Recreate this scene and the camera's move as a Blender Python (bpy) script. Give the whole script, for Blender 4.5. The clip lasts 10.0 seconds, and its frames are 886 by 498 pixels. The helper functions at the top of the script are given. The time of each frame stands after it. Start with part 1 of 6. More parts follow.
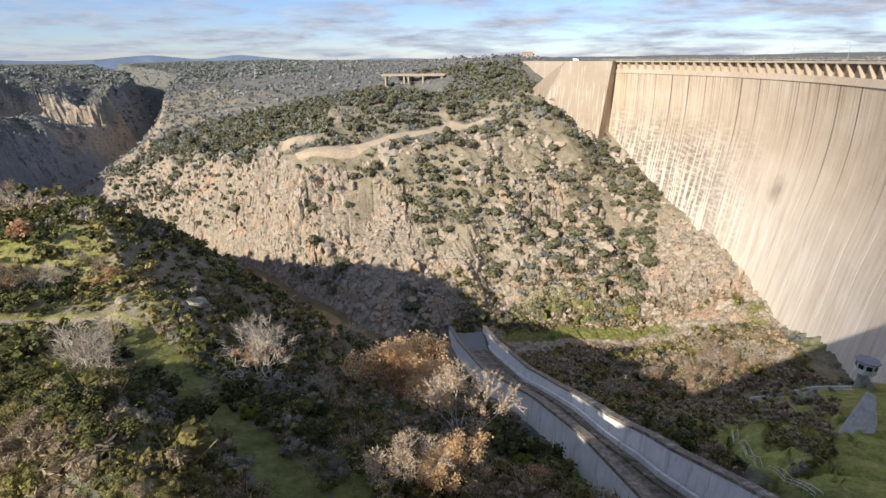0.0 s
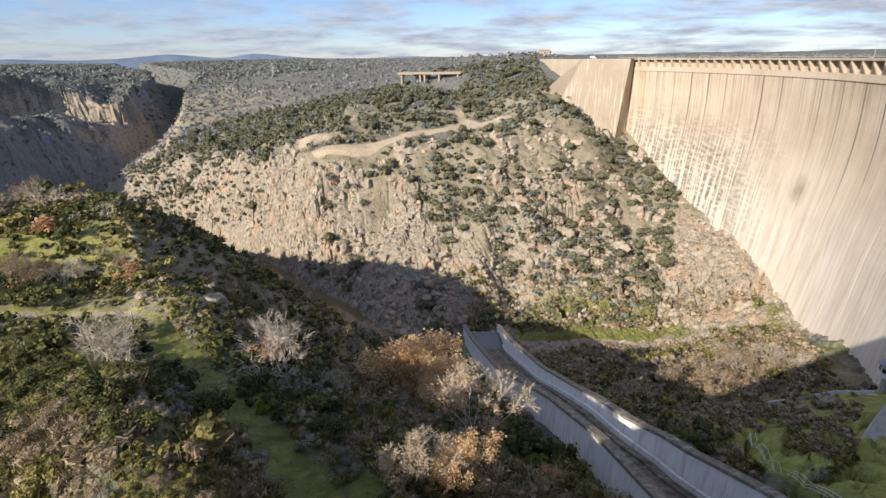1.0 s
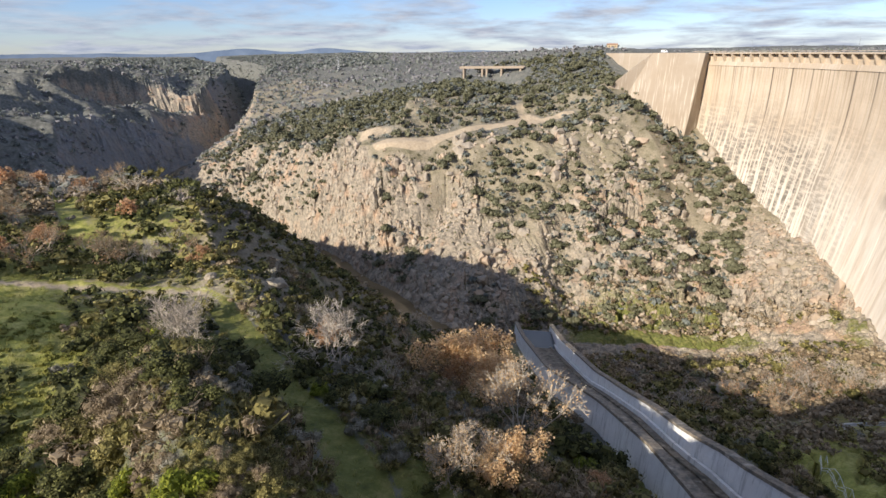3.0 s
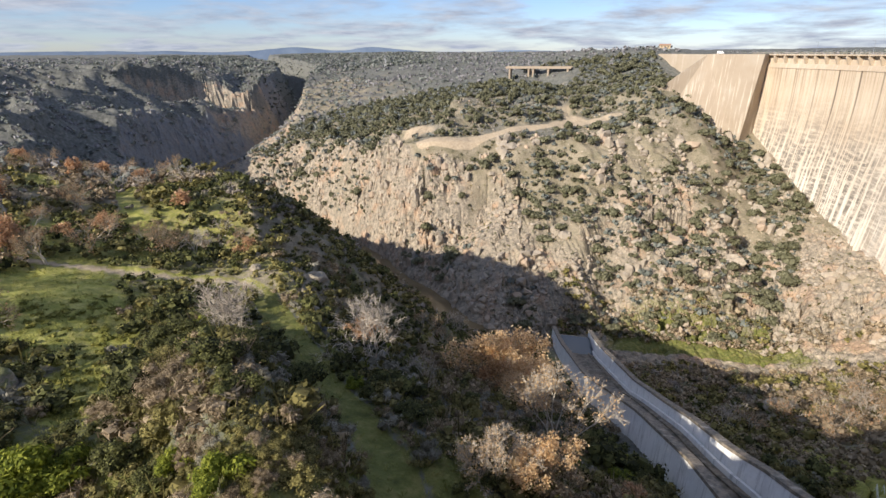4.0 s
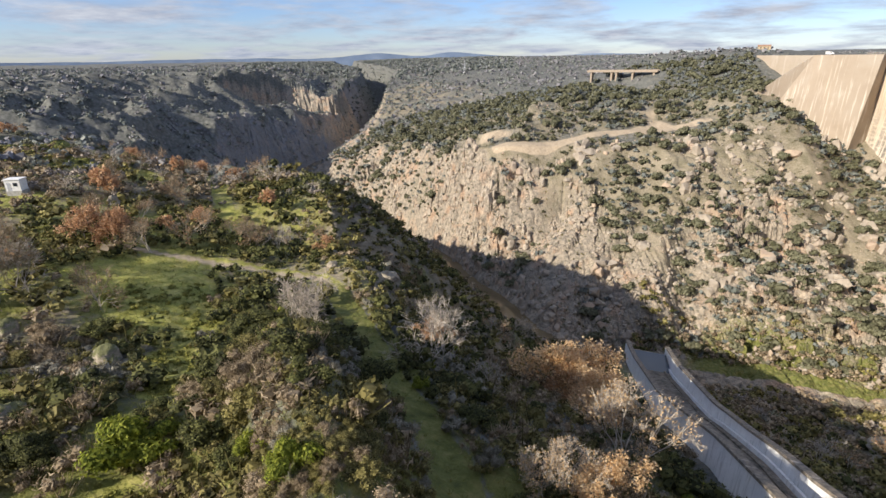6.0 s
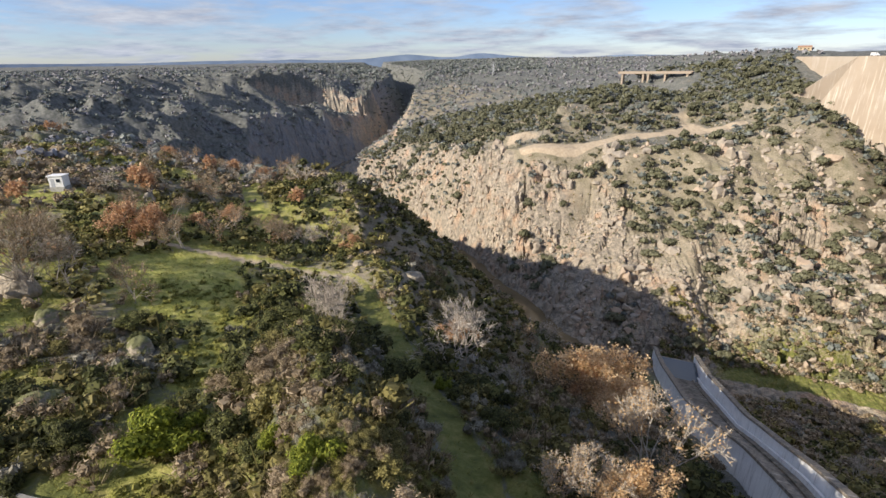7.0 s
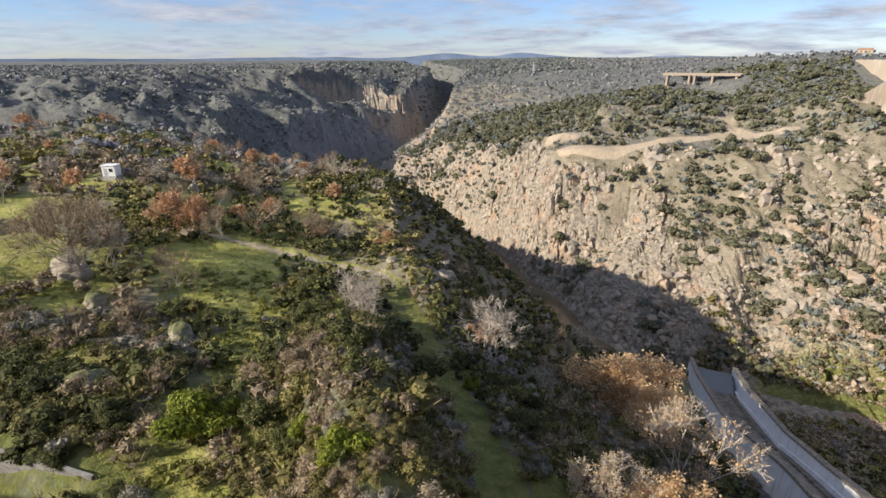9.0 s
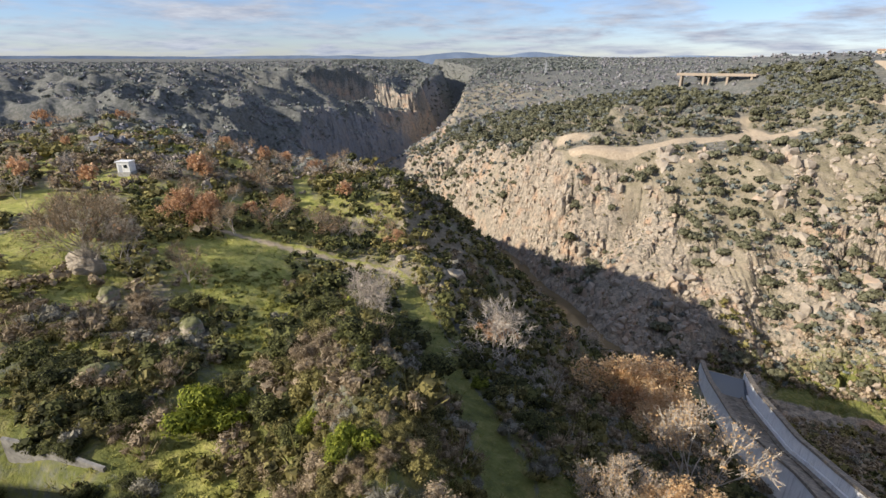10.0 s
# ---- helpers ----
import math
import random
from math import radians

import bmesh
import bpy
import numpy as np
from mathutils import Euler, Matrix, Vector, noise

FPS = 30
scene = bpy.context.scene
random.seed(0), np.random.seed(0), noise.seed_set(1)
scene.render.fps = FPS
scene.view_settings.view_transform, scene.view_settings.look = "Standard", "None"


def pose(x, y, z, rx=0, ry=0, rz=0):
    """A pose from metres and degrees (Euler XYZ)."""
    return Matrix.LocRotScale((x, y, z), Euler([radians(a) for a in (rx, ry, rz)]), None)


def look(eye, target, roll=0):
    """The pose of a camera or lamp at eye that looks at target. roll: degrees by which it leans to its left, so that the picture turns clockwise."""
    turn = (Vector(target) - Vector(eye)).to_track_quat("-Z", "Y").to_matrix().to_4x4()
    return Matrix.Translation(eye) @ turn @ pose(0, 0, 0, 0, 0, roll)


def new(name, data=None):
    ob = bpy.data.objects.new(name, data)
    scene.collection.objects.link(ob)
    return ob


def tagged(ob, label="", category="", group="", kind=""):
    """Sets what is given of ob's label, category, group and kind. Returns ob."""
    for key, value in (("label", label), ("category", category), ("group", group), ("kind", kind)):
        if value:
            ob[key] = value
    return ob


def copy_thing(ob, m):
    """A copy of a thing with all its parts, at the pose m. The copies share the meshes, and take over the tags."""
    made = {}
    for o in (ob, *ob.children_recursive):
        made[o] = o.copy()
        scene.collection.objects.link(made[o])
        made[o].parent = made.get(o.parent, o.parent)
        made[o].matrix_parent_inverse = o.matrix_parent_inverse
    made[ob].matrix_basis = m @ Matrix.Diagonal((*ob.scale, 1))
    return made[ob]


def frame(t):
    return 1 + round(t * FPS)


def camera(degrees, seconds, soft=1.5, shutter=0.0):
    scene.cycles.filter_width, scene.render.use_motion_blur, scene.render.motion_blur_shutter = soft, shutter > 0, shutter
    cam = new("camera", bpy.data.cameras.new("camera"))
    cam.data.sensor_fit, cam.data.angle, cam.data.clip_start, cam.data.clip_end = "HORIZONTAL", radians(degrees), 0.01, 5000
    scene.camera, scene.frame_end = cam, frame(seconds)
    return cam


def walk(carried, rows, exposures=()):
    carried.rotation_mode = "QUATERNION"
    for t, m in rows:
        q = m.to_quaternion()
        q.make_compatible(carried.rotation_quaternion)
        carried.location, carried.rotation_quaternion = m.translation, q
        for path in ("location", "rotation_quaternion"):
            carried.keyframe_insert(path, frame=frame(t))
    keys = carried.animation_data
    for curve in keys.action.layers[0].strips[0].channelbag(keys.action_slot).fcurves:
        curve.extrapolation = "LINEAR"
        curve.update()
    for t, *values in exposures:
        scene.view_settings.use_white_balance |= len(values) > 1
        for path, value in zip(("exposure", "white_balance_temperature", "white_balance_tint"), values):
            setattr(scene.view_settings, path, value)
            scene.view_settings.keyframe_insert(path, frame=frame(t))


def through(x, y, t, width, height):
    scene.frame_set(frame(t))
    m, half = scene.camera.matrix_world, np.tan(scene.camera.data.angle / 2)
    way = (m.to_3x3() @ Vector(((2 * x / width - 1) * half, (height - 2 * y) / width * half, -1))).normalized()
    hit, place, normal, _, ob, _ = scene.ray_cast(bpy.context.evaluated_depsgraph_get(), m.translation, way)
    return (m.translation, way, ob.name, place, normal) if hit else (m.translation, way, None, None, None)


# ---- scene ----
# Eye level over the river's water; the viewer stands on the crest of the dam's wing and turns.
EYE = (0.0, 0.0, 140.0)
cam = camera(82.84, 10.0)
PATH = [  # seconds, tilt from straight down, lean, turn to the left
    (0.0, 69.36, 0.36, -0.13), (0.5, 69.25, 0.47, 0.52), (1.0, 69.19, 0.52, 1.60), (1.5, 69.10, 0.60, 2.75),
    (2.0, 68.93, 0.71, 4.37), (2.5, 68.76, 0.69, 6.11), (4.0, 68.64, 0.17, 13.21), (4.5, 68.72, 0.22, 15.54),
    (5.0, 68.85, 0.40, 17.98), (5.5, 69.01, 0.64, 19.91), (7.0, 69.34, 0.79, 24.72), (7.5, 69.31, 0.73, 26.00),
    (8.0, 69.31, 0.64, 27.31), (8.5, 69.29, 0.43, 28.27), (9.0, 69.26, 0.20, 28.98), (9.5, 69.19, 0.02, 29.61),
    (10.0, 69.15, -0.05, 30.26),
]
walk(cam, [(t, pose(*EYE, rx, ry, rz)) for t, rx, ry, rz in PATH])

# ---- sky, sun ----
SUN_AZ, SUN_EL = 218.2, 26.8      # compass-like: degrees clockwise from +y, and height


def make_world():
    w = bpy.data.worlds.new("sky")
    scene.world = w
    w.use_nodes = True
    nt = w.node_tree
    nt.nodes.clear()
    N = lambda kind: nt.nodes.new(kind)
    out, bg, sky = N("ShaderNodeOutputWorld"), N("ShaderNodeBackground"), N("ShaderNodeTexSky")
    sky.sky_type, sky.sun_disc = "NISHITA", False
    sky.sun_elevation, sky.sun_rotation = radians(SUN_EL), radians(SUN_AZ)
    sky.air_density, sky.dust_density, sky.ozone_density = 1.0, 0.15, 2.5
    # a deck of broken stratocumulus, spread out flat high above
    co, sep = N("ShaderNodeTexCoord"), N("ShaderNodeSeparateXYZ")
    nt.links.new(co.outputs["Generated"], sep.inputs[0])
    add = N("ShaderNodeMath"); add.operation = "ADD"; add.inputs[1].default_value = 0.11
    top = N("ShaderNodeMath"); top.operation = "MAXIMUM"; top.inputs[1].default_value = 0.02
    nt.links.new(sep.outputs["Z"], add.inputs[0]); nt.links.new(add.outputs[0], top.inputs[0])
    dx, dy = N("ShaderNodeMath"), N("ShaderNodeMath")
    dx.operation = dy.operation = "DIVIDE"
    nt.links.new(sep.outputs["X"], dx.inputs[0]); nt.links.new(top.outputs[0], dx.inputs[1])
    nt.links.new(sep.outputs["Y"], dy.inputs[0]); nt.links.new(top.outputs[0], dy.inputs[1])
    com = N("ShaderNodeCombineXYZ")
    nt.links.new(dx.outputs[0], com.inputs["X"]); nt.links.new(dy.outputs[0], com.inputs["Y"])
    big, small = N("ShaderNodeTexNoise"), N("ShaderNodeTexNoise")
    big.inputs["Scale"].default_value, big.inputs["Detail"].default_value = 1.0, 7
    big.inputs["Roughness"].default_value, big.inputs["Distortion"].default_value = 0.58, 0.3
    small.inputs["Scale"].default_value, small.inputs["Detail"].default_value = 2.6, 8
    small.inputs["Roughness"].default_value = 0.62
    for n in (big, small):
        nt.links.new(com.outputs[0], n.inputs["Vector"])
    cover = N("ShaderNodeMapRange"); cover.inputs[1].default_value, cover.inputs[2].default_value = 0.40, 0.62
    nt.links.new(big.outputs[0], cover.inputs[0])
    tone = N("ShaderNodeValToRGB")
    e = tone.color_ramp.elements
    e[0].position, e[0].color = 0.36, (2.7, 3.05, 3.9, 1)
    e[1].position, e[1].color = 0.70, (4.4, 4.65, 5.2, 1)
    nt.links.new(small.outputs[0], tone.inputs[0])
    # clouds glow where the sun stands behind them
    dot = N("ShaderNodeVectorMath"); dot.operation = "DOT_PRODUCT"
    az, el = radians(SUN_AZ), radians(SUN_EL)
    dot.inputs[1].default_value = (math.sin(az) * math.cos(el), math.cos(az) * math.cos(el), math.sin(el))
    nt.links.new(co.outputs["Generated"], dot.inputs[0])
    glow = N("ShaderNodeMapRange"); glow.inputs[1].default_value, glow.inputs[2].default_value = -0.2, 1.0
    glow.inputs[3].default_value, glow.inputs[4].default_value = 1.0, 1.15
    nt.links.new(dot.outputs["Value"], glow.inputs[0])
    shine = N("ShaderNodeVectorMath"); shine.operation = "SCALE"
    high = N("ShaderNodeMapRange"); high.inputs[1].default_value, high.inputs[2].default_value = 0.16, 0.6
    high.inputs[3].default_value, high.inputs[4].default_value = 1.0, 1.15
    nt.links.new(sep.outputs["Z"], high.inputs[0])
    both = N("ShaderNodeMath"); both.operation = "MULTIPLY"
    nt.links.new(high.outputs[0], both.inputs[0]); nt.links.new(glow.outputs[0], both.inputs[1])
    nt.links.new(tone.outputs[0], shine.inputs[0]); nt.links.new(both.outputs[0], shine.inputs["Scale"])
    mix = N("ShaderNodeMix"); mix.data_type = "RGBA"
    nt.links.new(cover.outputs[0], mix.inputs[0])
    tint = N("ShaderNodeMix"); tint.data_type, tint.blend_type = "RGBA", "MULTIPLY"
    tint.inputs[0].default_value, tint.inputs[7].default_value = 1.0, (0.66, 0.745, 1.05, 1)
    nt.links.new(sky.outputs[0], tint.inputs[6]); nt.links.new(tint.outputs[2], mix.inputs[6]); nt.links.new(shine.outputs[0], mix.inputs[7])
    bg.inputs["Strength"].default_value = 0.1
    nt.links.new(mix.outputs[2], bg.inputs["Color"]); nt.links.new(bg.outputs[0], out.inputs[0])


make_world()
a, e = radians(SUN_AZ), radians(SUN_EL)
SUN_WAY = Vector((-math.sin(a) * math.cos(e), -math.cos(a) * math.cos(e), -math.sin(e)))
sun = new("sun", bpy.data.lights.new("sun", "SUN"))
sun.data.energy, sun.data.angle, sun.data.color = 5.0, radians(0.5), (1.0, 0.90, 0.775)
sun.matrix_world = look((0, 0, 400), Vector((0, 0, 400)) + SUN_WAY)
scene.view_settings.exposure = 0.55
# ---- the lie of the land ----
def hash01(ix, iy, seed):
    h = (ix.astype(np.int64) * 374761393 + iy.astype(np.int64) * 668265263 + seed * 144269504) & 0xFFFFFFFF
    h = ((h ^ (h >> 13)) * 1274126177) & 0xFFFFFFFF
    h = ((h ^ (h >> 16)) * 2246822519) & 0xFFFFFFFF
    return ((h ^ (h >> 15)) & 0xFFFFFF) / 16777215.0


def vnoise(x, y, seed=0):
    ix, iy = np.floor(x), np.floor(y)
    fx, fy = x - ix, y - iy
    fx, fy = fx * fx * (3 - 2 * fx), fy * fy * (3 - 2 * fy)
    a, b = hash01(ix, iy, seed), hash01(ix + 1, iy, seed)
    c, d = hash01(ix, iy + 1, seed), hash01(ix + 1, iy + 1, seed)
    return (a * (1 - fx) + b * fx) * (1 - fy) + (c * (1 - fx) + d * fx) * fy


def fbm(x, y, size, octaves=4, seed=0, rough=0.5):
    """Soft noise from -1 to 1, its largest swells about size metres across."""
    total, amp, norm = 0.0, 1.0, 0.0
    for k in range(octaves):
        total = total + amp * (2 * vnoise(x / size + 17.3 * k, y / size - 9.1 * k, seed + k) - 1)
        norm, amp, size = norm + amp, amp * rough, size * 0.47
    return total / norm


def cells(x, y, size, seed=0):
    """Cracked blocks: how near the edge of its block a place is, and the block's own chance number and slope."""
    gx, gy = x / size, y / size
    ix, iy = np.floor(gx), np.floor(gy)
    d1 = np.full(gx.shape, 9.0)
    d2, own, lean = d1.copy(), np.zeros_like(gx), np.zeros_like(gx)
    for i in (-1, 0, 1):
        for j in (-1, 0, 1):
            cx, cy = ix + i, iy + j
            px, py = cx + 0.1 + 0.8 * hash01(cx, cy, seed), cy + 0.1 + 0.8 * hash01(cx, cy, seed + 1)
            d = np.hypot(gx - px, gy - py)
            near = d < d1
            d2 = np.where(near, d1, np.minimum(d2, d))
            turn = 6.283 * hash01(cx, cy, seed + 3)
            own = np.where(near, hash01(cx, cy, seed + 2), own)
            lean = np.where(near, (gx - px) * np.cos(turn) + (gy - py) * np.sin(turn), lean)
            d1 = np.where(near, d, d1)
    return d2 - d1, own, lean


def smooth(a, b, x):
    t = np.clip((x - a) / (b - a), 0, 1)
    return t * t * (3 - 2 * t)


def spline(pts, n=8):
    """A smooth line through the points."""
    p = np.array([pts[0], *pts, pts[-1]], float)
    out = []
    for k in range(1, len(p) - 2):
        for s in np.linspace(0, 1, n, endpoint=False):
            a, b, c, d = p[k - 1], p[k], p[k + 1], p[k + 2]
            out.append(0.5 * (2 * b + (c - a) * s + (2 * a - 5 * b + 4 * c - d) * s * s + (3 * b - a - 3 * c + d) * s ** 3))
    return np.array(out + [p[-1]])


def along(line, x, y):
    """The distance to a line, on which side (positive: to the right of its way), and its third number there."""
    best, side, third = np.full(x.shape, 1e9), np.ones_like(x), np.zeros_like(x)
    for a, b in zip(line[:-1], line[1:]):
        ux, uy = b[0] - a[0], b[1] - a[1]
        t = np.clip(((x - a[0]) * ux + (y - a[1]) * uy) / (ux * ux + uy * uy), 0, 1)
        ex, ey = x - a[0] - t * ux, y - a[1] - t * uy
        d = ex * ex + ey * ey
        near = d < best
        best = np.where(near, d, best)
        side = np.where(near, np.sign(ux * ey - uy * ex) * -1, side)
        if len(a) > 2:
            third = np.where(near, a[2] + t * (b[2] - a[2]), third)
    return np.sqrt(best), side, third


DAM_R, DAM_TURN = 330.0, 62.0          # radius of the arch; direction of its crest where the viewer stands
DAM_C = (-DAM_R * math.cos(radians(DAM_TURN)), DAM_R * math.sin(radians(DAM_TURN)))
# the river's middle, downstream; the rims of its two banks with their heights; a side valley
RIVER = spline([(420, 230), (300, 205), (190, 213), (110, 228), (40, 226), (-15, 222), (-42, 230), (-64, 254), (-94, 281), (-152, 335),
                (-232, 385), (-325, 425), (-400, 492), (-430, 592), (-446, 692), (-470, 800), (-512, 900), (-552, 1000), (-600, 1120), (-700, 1300), (-860, 1550), (-1260, 2100), (-2000, 3200), (-3100, 5000)], 5)
RIM_L = spline([(420, 20, 110), (230, 30, 106), (130, 30, 100), (60, 22, 104), (14, 24, 105), (-8, 36, 104), (-26, 54, 100), (-52, 84, 97), (-84, 121, 99.5),
                (-120, 156, 98), (-152, 171, 97), (-196, 196, 88), (-285, 272, 74), (-392, 380, 80), (-468, 500, 74), (-500, 630, 62),
                (-508, 730, 66), (-532, 820, 76), (-574, 905, 88), (-614, 1010, 98), (-664, 1130, 108), (-765, 1290, 114), (-930, 1540, 114), (-1340, 2080, 118), (-2085, 3180, 124), (-3190, 4970, 130)], 5)
RIM_R = spline([(420, 520, 112), (250, 480, 108), (150, 440, 101), (70, 398, 90), (0, 376, 86), (-50, 366, 84), (-96, 352, 80), (-150, 376, 70),
                (-222, 436, 60), (-300, 520, 56), (-350, 640, 68), (-396, 740, 78), (-440, 830, 88), (-476, 915, 98), (-512, 1015, 106), (-560, 1140, 110),
                (-660, 1330, 112), (-820, 1590, 112), (-1210, 2140, 118), (-1940, 3230, 124), (-3030, 5030, 130)], 5)
SIDE = spline([(-362, 498), (-335, 400), (-290, 310), (-275, 240), (-330, 190), (-430, 150), (-560, 60), (-700, -60)], 5)
TRACK_L = spline([(-2, 8), (-11.9, 31.9), (-28.5, 49.9), (-40, 62.3), (-57.5, 78.7), (-69, 78), (-77, 75.5), (-88, 72.8), (-102, 69)], 6)      # the grassy track below the wall
TRACK_R = spline([(-97, 356), (-82, 358), (-66, 362), (-40, 380), (-10, 398), (40, 424)], 6)                                # the sandy bench on the far bank
MOUND = spline([(-10, 13, 6.5), (-20, 25, 9), (-34, 39, 8), (-47, 51, 4.5), (-58, 61, 1.5), (-66, 68, 0)], 5)
HOLLOW = spline([(-34, 150, 6), (-52, 128, 9), (-74, 113, 9), (-98, 106, 7), (-122, 98, 4), (-150, 92, 0)], 5)
GULLIES = [spline(g, 4) for g in ([(47, 230, 12), (38, 256, 15), (31, 272, 14), (29, 300, 9), (34, 340, 5)], [(-84, 286, 9), (-66, 305, 9), (-46, 330, 6)],
                                  [(120, 240, 6), (118, 300, 7), (104, 360, 5)], [(-20, 236, 5), (-6, 280, 7), (8, 330, 4)], [(-170, 360, 8), (-150, 385, 8)])]


def quarry(x, y):
    """Metres behind the quarry's two faces, and to its inner corner."""
    qx, qy = x + 598, y - 742
    wobble = 4 * fbm(x, y, 22, 2, 29)
    return np.maximum(qx * -0.25 + qy * 0.968, qx * -0.968 + qy * 0.25) + wobble, np.hypot(qx, qy)


LANE = spline([(-94, 94), (-106, 104), (-128, 122), (-150, 142), (-168, 158)], 4)     # a strip kept open over the shoulder
CLEARINGS = [(-87, 59, 12), (-76, 55, 8), (-68, 50, 7), (-57, 41, 4.5), (-47, 32, 3.2), (-141, 50, 13), (-150, 70, 6), (-146, 78, 4), (-31, 16, 3.4), (-26, 15, 3.4), (-36, 18, 3.0), (-52, 38, 4), (-63, 48, 5), (-75, 56, 7), (-114, 38, 9), (-103, 34, 5), (-84, 31, 4), (-66, 24, 4)]


def cleared(x, y):
    """Open grass: 1 in the middle of a clearing."""
    best = np.zeros_like(x)
    for cx, cy, size in CLEARINGS:
        best = np.maximum(best, smooth(1.15, 0.75, np.hypot(x - cx, y - cy) / size + 0.25 * fbm(x, y, 6, 2, 35)))
    lane, _, _ = along(LANE, x, y)
    return np.maximum(best, 0.72 * smooth(3.6, 2.4, lane + 0.8 * fbm(x, y, 6, 2, 37)))


def base_height(x, y):
    dr, side, _ = along(RIVER, x, y)
    r = np.hypot(x, y)
    warp = 5 * fbm(x, y, 60, 3, 5)
    water = np.maximum(dr - 9 - 3 * fbm(x, y, 25, 2, 9), 0)
    high = 107.5 + 4.5 * smooth(110, 320, r) + 0.0042 * np.clip(r - 400, 0, 4600) + 7 * fbm(x, y, 420, 3, 21) * smooth(200, 700, r) + 26 * smooth(1800, 4200, r) * smooth(-0.2, 0.9, x / (y + 500))
    # our bank
    dl, sl, zl = along(RIM_L, x, y)
    behind = sl < 0
    q = water / (water + dl + 1e-6)
    slope_l = 6.5 * np.exp(-((x + 94) / 26) ** 2 - ((y - 172) / 36) ** 2) + 2.2 * np.exp(-((x + 62) / 18) ** 2 - ((y - 172) / 26) ** 2) + zl * q ** (1.04 - 0.18 * smooth(45, 110, x) - 0.10 * smooth(-38, -58, x))
    flat_l = zl + (high - zl) * smooth(2, 26 + 60 * smooth(42, 82, r) + 55 * smooth(330, 480, r), dl)
    # the bank that rises beside the track
    dk, _, hk = along(MOUND, x, y)
    flat_l = flat_l + hk * np.exp(-(dk / 6.5) ** 2)
    left = np.where(behind, flat_l, slope_l)
    # the far bank
    d2, s2, z2 = along(RIM_R, x, y)
    behind2 = s2 > 0
    q2 = water / (water + d2 + 1e-6)
    steep = smooth(-50, -120, x) * smooth(-260, -190, x)
    slope_r = z2 * (q2 ** (1.0 - 0.22 * steep + 0.55 * smooth(70, 150, x)))
    flat_r = z2 + (high + 14 - z2) * (1 - np.exp(-d2 / 230.0))
    right = np.where(behind2, flat_r, slope_r)
    z = np.where(side < 0, left, right)
    # a hill over the far abutment
    z = z + 26 * np.exp(-((x - 95) / 150) ** 2 - ((y - 680) / 120) ** 2)
    # gullies and ribs of the far bank
    for line in GULLIES:
        dg, _, deep = along(line, x, y)
        z = z - np.where(side > 0, deep * np.exp(-(dg / 10.0) ** 2) * smooth(2, 20, water), 0)
    ribs = 1 - 2 * np.abs(fbm(x, y, 62, 3, 25))
    z = z + np.where((side < 0), (11.0 + 8.0 * smooth(350, 480, r)) * (ribs - 0.35) * smooth(10, 45, water) * smooth(230, 330, r) * smooth(1500, 900, r), 0)
    bench, _, _ = along(TRACK_R, x, y)
    ribs = ribs * smooth(8, 30, bench) + 0.35 * (1 - smooth(8, 30, bench))
    z = z - 13 * np.exp(-((x + 30) / 34) ** 2 - ((y - 592) / 34) ** 2)          # the dip under the road bridge
    z = z + np.where((side > 0), 9.5 * (ribs - 0.35) * smooth(4, 40, water) * smooth(620, 420, r), 0)
    # the grassy floor under the dam
    z = np.where(x > -2, np.maximum(z, 4.0 * smooth(-2, 25, x) + 1.2 * fbm(x, y, 12, 2, 27)), z)
    # the shoulder that the thrust block stands in, and the hollow behind the end of the track
    z = z + 15 * np.exp(-((x - 82) / 42) ** 2 - ((y - 455) / 38) ** 2)
    dh, _, deep = along(HOLLOW, x, y)
    z = z - 1.15 * deep * np.exp(-(dh / 13.0) ** 2)
    # the rock apron along the dam's foot
    toe = np.interp(y, [120, 160, 209, 268, 306, 347, 412, 456], [44, 38, 23, 28, 33, 41, 69, 96])
    apron = smooth(70, 8, DAM_R - np.hypot(x - DAM_C[0], y - DAM_C[1])) * smooth(480, 440, y) * smooth(100, 150, y) * smooth(40, 110, x)
    z = z + apron * (toe - z)
    z = z - 6.0 * np.exp(-((x + 47) / 8.0) ** 4 - ((y - 7.6) / 4.2) ** 4)          # a wet pit beside the channel wall
    # the quarry's stepped face
    out, near = quarry(x, y)
    floor = 57 + 14 * smooth(-1, 1, out) + 12 * smooth(7, 9, out) + 12 * smooth(15, 17, out)
    bite = smooth(-90, -40, out) * smooth(24, 18, out) * smooth(150, 120, near)
    z = z + bite * (np.minimum(z, floor) - z)
    # the side valley
    ds, _, _ = along(SIDE, x, y)
    z = z - np.where(side < 0, 40 * np.exp(-(ds / 52.0) ** 2) * smooth(100, 260, r), 0)
    z = z + warp * smooth(0, 60, water) * smooth(60, 240, r)
    return z, water, side, r, dl, behind, d2, behind2
# ---- shading ----
def material(name, rough=0.9):
    m = bpy.data.materials.new(name)
    m.use_nodes = True
    nt = m.node_tree
    b = nt.nodes["Principled BSDF"]
    b.inputs["Roughness"].default_value = rough
    b.inputs["Specular IOR Level"].default_value = 0.25
    return m, nt, b


